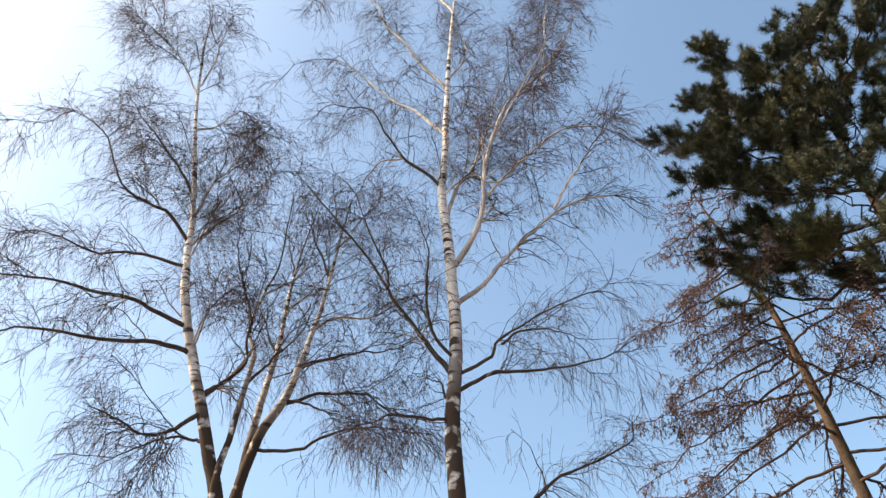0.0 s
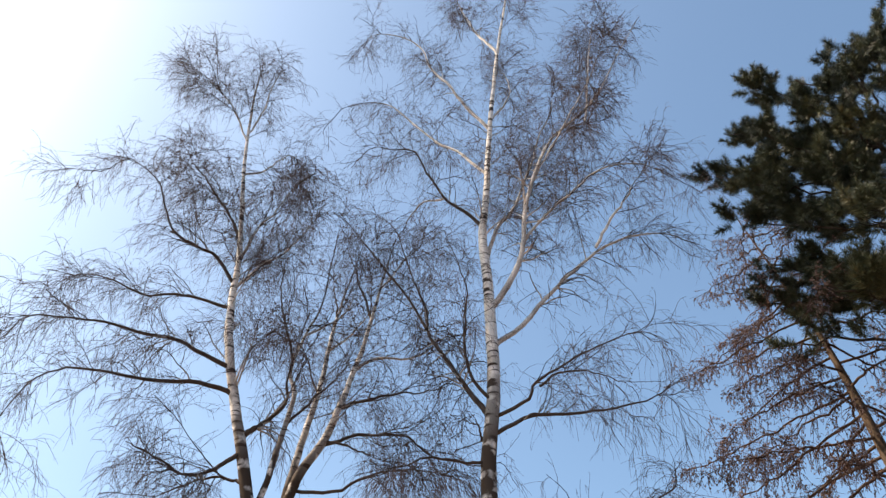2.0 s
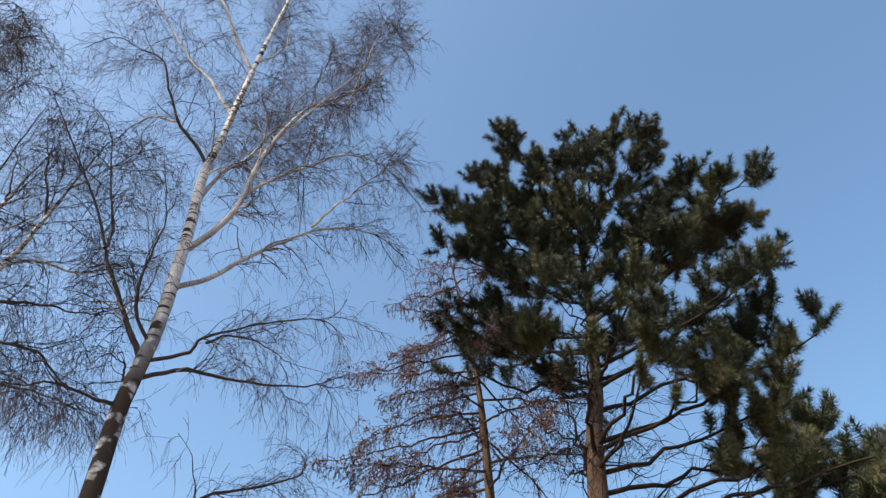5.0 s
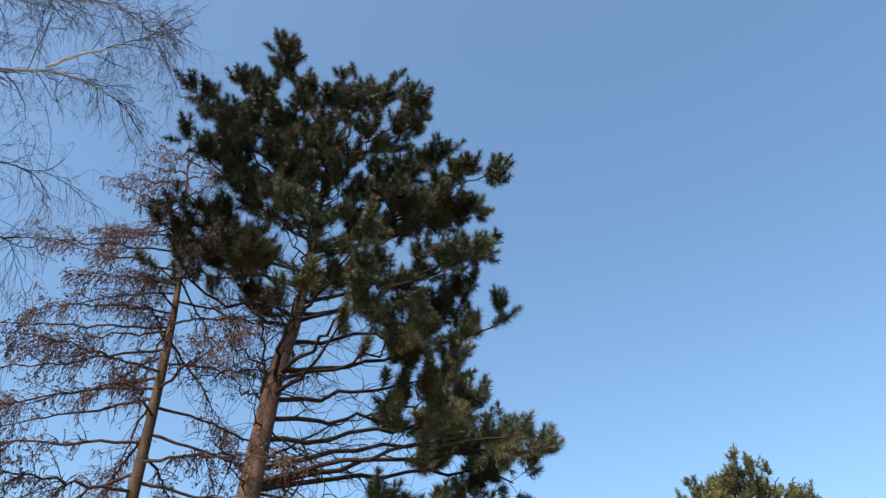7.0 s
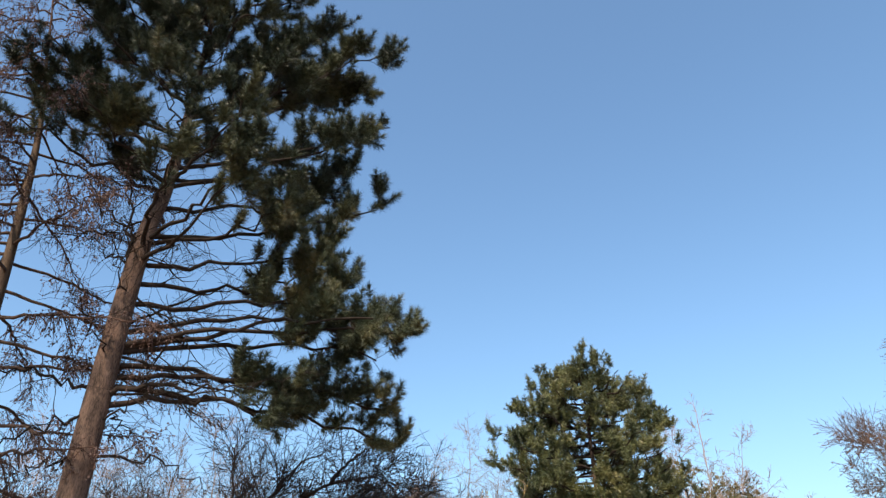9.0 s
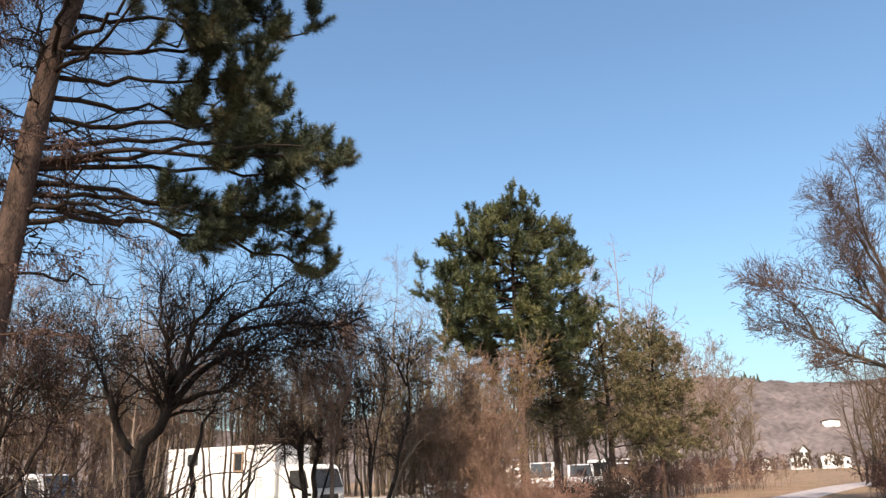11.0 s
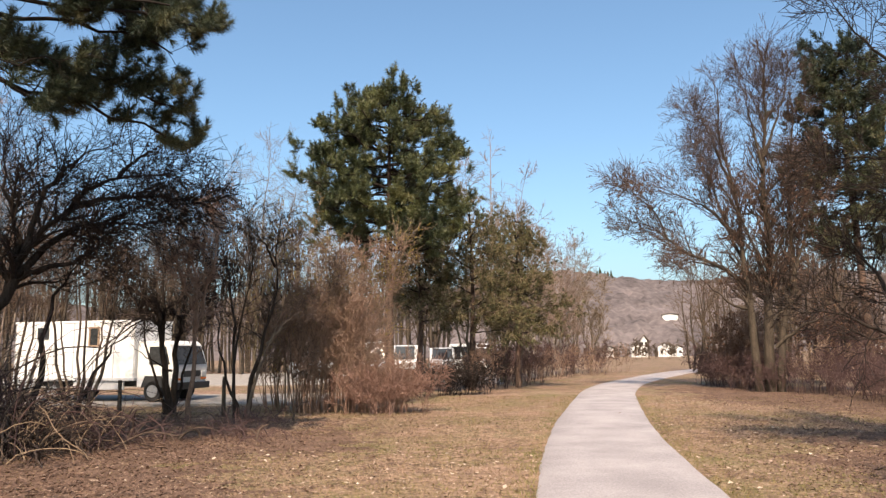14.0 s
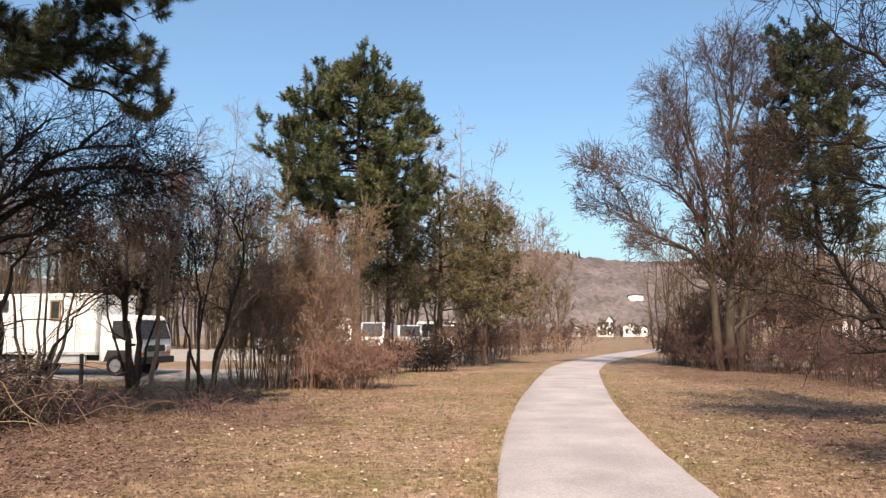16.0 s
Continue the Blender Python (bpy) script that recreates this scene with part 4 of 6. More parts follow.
def right_bank():
    rng = np.random.default_rng(61)
    # the big spreading bare tree: several upright stems, long limbs towards the path
    upright = [(0.23, 0.2, [(-0.29, -0.1), (-0.22, 2.4), (-0.1, 4.2), (0.0, 6.1), (-0.1, 8.5), (0.2, 10.9), (0.25, 12.9), (0.36, 14.2)]), (0.19, -0.6, [(-0.72, -0.1), (-0.87, 2.4), (-0.92, 4.2), (-1.1, 6.1), (-1.22, 8.5), (-1.68, 11.0), (-1.6, 13.0)]),
               (0.17, 0.8, [(0.10, -0.1), (0.36, 2.4), (0.87, 4.2), (0.88, 6.6), (1.0, 9.0), (1.33, 11.2), (1.31, 12.9)]), (0.07, 0.4, [(0.14, 9.9), (0.89, 12.2), (1.27, 13.6)]), (0.07, -0.3, [(0.04, 9.2), (-0.42, 11.9), (-0.51, 13.7)]), (0.07, 0.5, [(-1.25, 8.3), (-2.14, 11.2), (-2.63, 12.6)])]
    spread = [(0.12, 0.6, [(-0.73, 3.5), (-1.4, 4.6), (-2.36, 5.3), (-3.52, 5.85), (-4.21, 6.5), (-5.11, 7.3), (-6.2, 7.6)]), (0.05, 0.3, [(-4.16, 6.4), (-4.57, 7.6), (-5.55, 8.7), (-6.3, 9.2)]), (0.09, -0.8, [(-1.07, 6.1), (-2.17, 7.5), (-3.28, 8.2), (-4.51, 8.6)]), (0.08, -1.0, [(-0.8, 3.3), (-1.56, 3.4), (-2.49, 4.2), (-3.41, 4.9)]),
              (0.09, 1.0, [(-0.03, 2.8), (1.11, 3.8), (2.45, 5.3)]), (0.08, -0.6, [(0.0, 1.7), (1.03, 2.5), (2.23, 2.9), (3.63, 3.0)]), (0.08, 0.9, [(-0.98, 5.0), (-2.18, 8.8), (-3.09, 11.2)]), (0.08, -1.2, [(-0.1, 4.2), (-0.66, 6.1), (-1.65, 8.5), (-2.24, 9.9)]), (0.08, 1.4, [(0.8, 4.2), (1.54, 6.6), (2.1, 8.6)]), (0.07, -1.5, [(0.0, 4.9), (1.09, 7.1), (1.58, 9.2)])]
    stems = [(r, [(u * 0.94, w * j / (len(pts) - 1), z - 0.07 * max(0.0, z - 5.0)) for j, (u, z) in enumerate(pts)]) for r, w, pts in upright + spread]
    big, _, l3, l4 = bare_tree("bare_tree", 11.95, 30.5, 62, stems, BROWN_BARK, "broad leafless tree with many stems beside the footpath", l2n=560, l3n=4600, l4n=13000, lens=((0.9, 2.5), (0.5, 1.3), (0.25, 0.7)), floor_r=0.0075, drop=-0.055, angle=(20, 48), wiggle=0.1)
    i = rng.integers(0, len(l4[0]), 16000)
    p, _, _ = along(l4[0], l4[1], i, rng.random(16000))
    p = p[(p[:, 2] < 9.2 + rng.normal(size=16000) * 0.6) & (p[:, 2] > 3.0)]
    blobs(rng, "withered_foliage", p, 0.03, RUST, big, plain=True)["kind"] = "stuff"
    # a dark tree further down the bank, whose low limbs reach across
    stems = [(0.12, [(0, 0, -0.1), (-0.35, 0, 0.9), (-1.17, 0, 1.85), (-1.75, 0.1, 2.8), (-2.1, 0.2, 3.5)]), (0.13, [(0, 0, 0.6), (0.3, 0.1, 3), (0.1, 0.2, 6), (-0.2, 0.2, 9)]), (0.045, [(0.1, 0, 3.0), (-0.7, -0.2, 3.75), (-1.2, -0.3, 4.0), (-1.8, -0.4, 4.25), (-2.3, -0.4, 4.3)]),
             (0.045, [(0.2, 0, 3.8), (-0.5, 0.4, 4.6), (-1.3, 0.6, 4.85), (-2.0, 0.8, 5.05), (-2.6, 0.9, 5.15)]), (0.06, [(0.1, 0, 5.0), (-0.8, -0.3, 6.0), (-1.5, -0.6, 6.6), (-2.0, -0.7, 7.6)]), (0.05, [(-1.1, 0, 1.8), (-1.6, -0.4, 1.9), (-2.3, -0.6, 2.2), (-3.0, -0.6, 2.3)]),
             (0.06, [(0.2, 0, 2.0), (0.9, -0.6, 4.0), (1.2, -1.0, 6.0)]), (0.06, [(0.1, 0, 4.4), (-0.6, 1.0, 5.6), (-1.3, 1.8, 6.6)]),
             # these four limbs stay out of view, added to dapple the grass
             (0.09, [(0.1, 0, 2.6), (0.2, -1.5, 5.0), (0.0, -3.4, 7.4), (-0.2, -4.8, 8.8)]), (0.08, [(0.1, 0, 3.2), (0.8, -1.8, 5.6), (1.2, -3.8, 7.6), (1.4, -5.2, 8.6)]), (0.08, [(0.1, 0, 4.0), (0.4, -1.0, 6.6), (0.9, -2.2, 8.8)]), (0.07, [(0.2, 0, 3.6), (1.4, -1.0, 5.6), (2.6, -2.2, 7.4)])]
    bare_tree("bare_tree", 8.05, 11.6, 63, stems, DARK_BARK, "dark leafless tree with crooked arching branches", l2n=400, l3n=2600, l4n=6400, floor_r=0.006, lens=((0.6, 1.4), (0.4, 0.9), (0.2, 0.5)))
    # never in view; added to throw dappled shade on the grass
    bare_tree("bare_tree", 6.8, 2.6, 64, fan(rng, 10, 2.2, 8.8, r=0.1, bow=0.4), BROWN_BARK, "unseen leafless tree added to shade the grass", l2n=200, l3n=900, l4n=1500, floor_r=0.014, clear=2.0)
    for j, (x, y, sp, h, bark) in enumerate([(11.6, 33.5, 1.1, 2.6, RED_BARK), (12.4, 34.8, 1.3, 3.2, RED_BARK), (14.2, 30.6, 1.2, 2.9, PURPLE_BARK), (15.6, 31.5, 1.0, 2.6, PURPLE_BARK)]):
        bush, l2, l3, l4 = bare_tree("rust_bush", x, y, 65 + j, fan(rng, 14, sp, h, r=0.026, bow=0.5), bark, "rust-brown bush holding withered leaves", "bush",
                  l2n=140, l3n=560, l4n=800, lens=((0.5, 1.2), (0.3, 0.7), (0.2, 0.45)), group="rust-brown bushes", floor_r=0.009)
        i = rng.integers(0, len(l4[0]), 1300)
        p, _, _ = along(l4[0], l4[1], i, rng.random(1300))
        blobs(rng, "withered_foliage", p, 0.04, RUST, bush, plain=True)["kind"] = "stuff"
    # low purple-brown shrubs in a belt under the trees
    line_y = [40, 36, 31.5, 29, 27, 24, 20.8, 18]
    line_x = [11.9, 11.4, 11.2, 12.4, 13.2, 13.2, 12.4, 12.2]
    for j in range(40):
        y = 39.5 - 21 * (j + rng.uniform(0, 1)) / 40
        x = float(np.interp(-y, [-v for v in line_y], line_x)) + rng.uniform(-0.2, 0.4) + (1.3 if j % 2 else 0.0)
        tint = STRAW if j == 19 else (RED_BARK if j in (2, 15) else PURPLE_BARK)
        bare_tree("shrub", x, y, 70 + j, clump(rng, 14, 0.85, rng.uniform(0.9, 1.5) + (0.35 if j % 2 else 0), r=0.012, lean=0.6), tint, "low leafless purple-brown shrub under bare trees", "shrub",
                  l2n=54, l3n=150, l4n=300, lens=((0.3, 0.8), (0.25, 0.55), (0.15, 0.4)), group="shrubs under the trees", floor_r=0.007)


def left_hedge():
    rng = np.random.default_rng(81)
    # dark tree arching under the tall pine
    stems = [(0.169, [(0.1, 0, -0.1), (-0.1, 0, 2.0), (0.3, 0, 2.9), (0.5, 0, 3.6), (1.1, -0.1, 4.5), (2.0, -0.3, 5.3), (3.2, -0.4, 5.6)]), (0.078, [(0.5, 0, 3.6), (0.9, 0.3, 5.0), (1.5, 0.4, 5.9), (2.4, 0.5, 6.4)]),
             (0.091, [(0.4, 0, 3.2), (1.3, 0.2, 4.2), (1.9, 0.4, 4.5), (2.7, 0.5, 4.6), (3.6, 0.6, 4.7)]), (0.065, [(0.6, -0.1, 3.3), (1.5, -0.4, 3.6), (1.8, -0.5, 4.0), (1.8, -0.5, 4.4)]),
             (0.065, [(1.4, -0.2, 4.8), (2.5, 0.1, 5.1), (3.5, 0.2, 5.2), (4.4, 0.3, 5.2)]), (0.052, [(2.2, -0.3, 5.4), (2.6, -0.5, 5.9), (3.2, -0.6, 6.3)]),
             (0.104, [(-0.1, 0, 2.1), (-0.6, 0.2, 2.9), (-1.0, 0.3, 4.0), (-1.5, 0.4, 4.8)]), (0.091, [(0.3, 0, 2.9), (0.4, 0.4, 4.1), (0.1, 0.6, 5.3), (0.1, 0.6, 6.2)]),
             (0.091, [(0.7, 0.1, -0.1), (1.0, 0.1, 1.3), (1.0, 0.1, 2.5), (1.4, 0.2, 3.3), (1.8, 0.2, 3.8)]), (0.065, [(1.4, 0, -0.1), (1.8, 0, 0.9), (2.3, 0, 1.8), (2.9, 0, 2.4)])]
    bare_tree("bare_tree", -9.6, 14.3, 82, stems, DARK_BARK, "dark crooked leafless tree arching out under the pine", l2n=340, l3n=1900, l4n=3800, floor_r=0.0065, clear=2.7)
    stems = [(0.11, [(0, 0, -0.1), (0.2, 0, 1.6), (-0.2, 0, 3.0), (-1.0, 0, 4.2), (-2.2, -0.2, 4.9)]), (0.09, [(0.1, 0, 1.0), (0.7, 0.2, 2.2), (1.4, 0.3, 3.6), (2.2, 0.3, 4.8)]), (0.08, [(0, 0, 2.0), (0.3, 0.4, 3.6), (0.5, 0.6, 5.4)]), (0.06, [(0, 0, 1.2), (-0.9, 0.3, 2.2), (-2.0, 0.4, 2.8)])]
    bare_tree("bare_tree", -13.6, 14.6, 83, stems, DARK_BARK, "dark leafless tree standing in dry brambles", l2n=240, l3n=1500, l4n=3600, floor_r=0.006, clear=2.7)
    for k, (x, y, h) in enumerate([(-11.8, 17.4, 7.6), (-14.6, 18.2, 8.4), (-16.4, 15.4, 7.8), (-13.2, 21.0, 8.6), (-17.8, 19.6, 8.4), (-10.4, 19.4, 6.6)]):
        bare_tree("bare_tree", x, y, 330 + k, fan(rng, 6, 1.6, h, r=0.055, bow=0.4), (PALE_BARK, GREY_BARK)[k % 2], "upright leafless tree with thin stems near the lane", l2n=130, l3n=700, l4n=1100, floor_r=0.0052, clear=2.6, lens=((0.6, 1.6), (0.35, 0.9), (0.2, 0.5)), group="trees by the lane")
    # reddish brushy crown and thin pale shoots behind the arching tree
    stems = [(0.07, [(0, 0, -0.1), (0.1, 0, 2.4), (-0.1, 0, 4.4), (-0.3, 0.1, 5.6)]), (0.05, [(0.1, 0, 2.2), (0.5, 0.2, 4.0), (0.6, 0.3, 5.8)]), (0.05, [(0, 0, 2.8), (-0.5, -0.2, 4.2), (-0.9, -0.3, 5.5)])]
    bare_tree("bare_tree", -7.1, 18.4, 86, stems, RED_BARK, "slim leafless tree with a dense reddish crown", l2n=110, l3n=900, l4n=2200, floor_r=0.006, lens=((0.4, 0.9), (0.25, 0.6), (0.15, 0.4)), group="trees by the lane")
    stems = [(0.07, [(0, 0, -0.1), (0.1, 0, 4), (0.3, 0, 7.0), (0.5, 0.1, 9.6)]), (0.05, [(0.1, 0, 3.5), (1.0, 0.2, 6.0), (1.7, 0.3, 8.6)]), (0.05, [(0.1, 0, 3), (-0.8, -0.2, 6.0), (-1.0, -0.3, 8.4)])]
    bare_tree("bare_tree", -8.4, 28.0, 87, stems, OLIVE_BARK, "thin pale leafless tree beyond the lane", l2n=110, l3n=560, l4n=1200, floor_r=0.0055, lens=((0.8, 2.0), (0.5, 1.2), (0.2, 0.6)), group="trees by the lane")
    # dark many-stemmed bush before the truck's cab
    lines = [(0.12, [(0, 0, -0.1), (-0.2, 0, 1.4), (-0.32, 0, 2.6), (-0.5, 0.2, 3.3), (-1.4, 0.4, 4.2)]), (0.11, [(0.09, 0.1, -0.1), (0.13, 0.1, 1.4), (0.27, 0, 2.6), (0.88, -0.2, 3.5), (1.35, -0.3, 4.0)]), (0.05, [(-0.3, 0, 2.7), (-0.6, -0.3, 2.9), (-1.3, -0.6, 2.3), (-2.1, -0.8, 1.4), (-2.5, -0.9, 0.75)]),
             (0.04, [(-0.3, 0, 2.5), (-0.7, -0.5, 2.7), (-1.7, -0.9, 1.75), (-2.4, -1.1, 0.9)]), (0.05, [(-0.3, 0, 2.7), (-0.1, 0.2, 3.1), (0.6, 0.3, 3.4), (2.1, 0.5, 4.1)]), (0.06, [(-0.23, 0, 2.0), (-0.32, 0.3, 4.1), (-0.7, 0.5, 5.5), (-0.9, 0.5, 6.6)]), (0.06, [(0.2, 0, 2.4), (0.4, 0.4, 4.3), (0.8, 0.6, 5.6), (1.1, 0.6, 6.4)]),
             (0.05, [(-0.4, 0.1, 3.2), (-1.8, 0.3, 3.9), (-2.7, 0.4, 4.4)]), (0.04, [(0.05, 0, 1.2), (-0.5, -0.3, 1.5), (-1.1, -0.5, 1.95)]), (0.05, [(0.1, 0.2, -0.05), (0.5, 0.5, 1.6), (0.9, 0.7, 3.2), (1.0, 0.7, 4.8)]), (0.05, [(-0.1, 0.2, -0.05), (-0.6, 0.6, 1.7), (-1.0, 0.9, 3.4), (-1.5, 1.0, 4.9)])]
    bare_tree("bush", -8.75, 21.2, 90, lines, DARK_BARK, "tall dark leafless bush with crossing stems before the lane", "bush", l2n=300, l3n=1900, l4n=4200, clear=2.1, floor_r=0.0065, lens=((0.6, 1.5), (0.3, 0.8), (0.15, 0.45)), group="bushes along the lane")
    lines = [(0.06, [(-0.14, 0, -0.1), (-0.18, 0, 1.1), (-0.13, 0, 2.1), (0.2, 0.1, 3.9), (0.1, 0.2, 5.0)]), (0.085, [(0.11, 0, -0.1), (0.29, 0, 0.95), (0.48, 0, 1.7), (0.87, 0.1, 3.3), (0.82, 0.1, 4.4), (0.96, 0.1, 5.4)]), (0.045, [(-0.19, 0, 1.4), (-0.27, 0.2, 2.9), (-0.53, 0.3, 4.3), (-0.64, 0.3, 5.4)]),
             (0.04, [(0.82, 0.1, 4.0), (0.4, 0.2, 4.8), (-0.05, 0.3, 5.3)]), (0.05, [(0.0, 0.3, -0.1), (-0.5, 0.6, 1.5), (-0.7, 0.8, 3.0), (-0.8, 0.9, 4.6)])]
    bare_tree("bush", -6.2, 19.66, 91, lines, DARK_BARK, "dark leafless bush with leaning stems", "bush", clear=1.9, l2n=120, l3n=650, l4n=1300, floor_r=0.006, lens=((0.6, 1.5), (0.3, 0.8), (0.15, 0.45)), group="bushes along the lane")
    lines = [(0.055, [(0.14, 0, -0.1), (0.4, 0, 1.2), (0.6, 0, 1.83), (1.0, 0, 2.9), (1.3, 0.1, 3.6)]), (0.06, [(0.6, 0, 1.9), (1.2, -0.2, 2.6), (1.8, -0.3, 2.9)]), (0.04, [(1.0, 0, 2.9), (1.1, 0.2, 3.9), (1.4, 0.3, 4.9)])]
    bare_tree("bush", -6.1, 19.5, 92, lines, GREY_BARK, "pale broken leaning stem in the thicket", "bush", l2n=40, l3n=160, l4n=260, floor_r=0.006, lens=((0.5, 1.2), (0.3, 0.7), (0.15, 0.4)), group="bushes along the lane")
    for k, (x, y, s, h, n) in enumerate([(-12.8, 17.5, 1.6, 4.2, 8), (-15.5, 17.0, 1.8, 4.8, 8)]):
        bare_tree("bush", x, y, 94 + k, fan(rng, n, s, h, r=0.04), PALE_BARK if k < 1 else GREY_BARK, "tall leafless bush with many upright stems", "bush",
                  l2n=140, l3n=650, l4n=1400, floor_r=0.0065, lens=((0.6, 1.5), (0.3, 0.8), (0.15, 0.45)), group="bushes along the lane")
    # reddish upright thicket, with taller straw and olive shoots through it
    for k in range(9):
        x, y = -5.6 + 0.36 * k + rng.uniform(-0.2, 0.2), 21.6 + 0.05 * k + rng.uniform(-0.7, 0.7)
        tall = [3.0, 3.3, 3.0, 3.2, 3.6, 3.4, 2.9, 1.5, 1.2][k]
        bare_tree("red_twig_bush", x, y, 110 + k, clump(rng, 18 if k != 6 else 7, 0.6, tall, r=0.018, lean=0.3), RED_BARK, "dense leafless bush of thin reddish-brown stems", "bush",
                  l2n=90, l3n=260, l4n=240, lens=((0.4, 1.0), (0.25, 0.6), (0.15, 0.4)), group="reddish bushes", angle=(10, 50), floor_r=0.0075)
    for k, (x, y, tall, tint) in enumerate([(-5.6, 22.2, 5.6, OLIVE_BARK), (-4.9, 21.2, 5.2, GREY_BARK), (-4.4, 22.4, 5.0, STRAW), (-3.7, 21.8, 5.4, RED_BARK), (-3.4, 22.6, 5.6, OLIVE_BARK), (-4.0, 22.9, 4.8, STRAW)]):
        b, l2, l3, l4 = bare_tree("tall_bush", x, y, 124 + k, clump(rng, 6, 0.5, tall, r=0.022, lean=0.22), tint, "tall leafless bush of olive and straw-coloured shoots", "bush",
                  l2n=130, l3n=620, l4n=1100, lens=((0.5, 1.3), (0.3, 0.8), (0.2, 0.45)), group="tall bushes in the thicket", floor_r=0.0065)
        if k in (0, 4, 5):
            i = rng.integers(0, len(l3[0]), 900)
            p, _, _ = along(l3[0], l3[1], i, rng.random(900))
            blobs(rng, "bud_cluster", p, 0.028, OLIVE, b, plain=True)["kind"] = "stuff"
    # low red bush in front
    for k, (x, y) in enumerate([(-3.1, 21.0), (-2.5, 21.1), (-1.9, 21.4), (-2.6, 20.6)]):
        bare_tree("red_twig_bush", x, y, 135 + k, clump(rng, 24, 0.6, rng.uniform(1.0, 1.35), r=0.009, lean=0.7), RUST_BARK, "low rust-red leafless bush in dry grass", "bush",
                  l2n=110, l3n=380, l4n=420, lens=((0.25, 0.7), (0.2, 0.45), (0.12, 0.3)), group="reddish bushes", floor_r=0.0075)
    # dark low shrubs under the evergreens
    for k, (x, y) in enumerate([(-1.6, 29.3), (-0.8, 29.6), (0.0, 30.2), (-2.6, 28.0)]):
        bare_tree("shrub", x, y, 140 + k, clump(rng, 16, 0.7, rng.uniform(0.8, 1.15), r=0.014, lean=0.7), DARK_BARK, "dark low leafless shrub under evergreens", "shrub",
                  l2n=80, l3n=260, l4n=300, lens=((0.3, 0.8), (0.25, 0.55), (0.15, 0.35)), group="hedge shrubs", floor_r=0.011)


right_bank()
left_hedge()


# ---- far woods, hill and houses ----
def woodland(name, places, heights, seed, mat, label, per1=12, per2=52, thin=0.016):
    """Many leafless trees, too far and dense to count."""
    rng = np.random.default_rng(seed)
    m = len(places)
    n = 7
    s = np.linspace(0, 1, n)
    pts = np.zeros((m, n, 3))
    pts[:, :, :2] = places[:, None] + np.cumsum(rng.normal(size=(m, n, 2)) * 0.16, axis=1)
    pts[:, :, 2] = s[None] * heights[:, None]
    rad = np.linspace(1, 0.15, n)[None] * (heights * 0.011)[:, None]
    trunks = (pts, rad)
    hm = float(heights.mean())
    l1 = sprout(rng, trunks, m * per1, 4, (hm * 0.18, hm * 0.42), (25, 55), drop=-0.05, wiggle=0.14, t0=0.18, thick=0.5, floor_r=thin)
    l2 = sprout(rng, l1, m * per2, 2, (hm * 0.07, hm * 0.2), (20, 60), drop=-0.04, wiggle=0.16, t0=0.1, thick=0.6, floor_r=thin)
    ob = wood(name, [(*trunks, 5), (*l1, 3), (*l2, 3)], mat, None)
    return tagged(ob, label, "trees", kind="stuff")


def ring(rng, count, az, dist):
    a = np.radians(rng.uniform(az[0], az[1], count))
    d = rng.uniform(dist[0], dist[1], count)
    return np.stack([np.sin(a) * d, np.cos(a) * d], axis=1)


def ridge(a, d):
    """Height of the valley's wooded slope at azimuth a (degrees) and distance d."""
    top = 29 + 6 * np.sin(a * 0.09 + 0.6) + 3 * np.sin(a * 0.31)
    return top * np.clip((d - 235) / 110, 0, 1) ** 0.8


WOODS_BARK = bark_material("woodland_bark", ((0.048, 0.038, 0.029), (0.105, 0.084, 0.064)), (0.10, 0.072, 0.05), 0.015, 0.06)


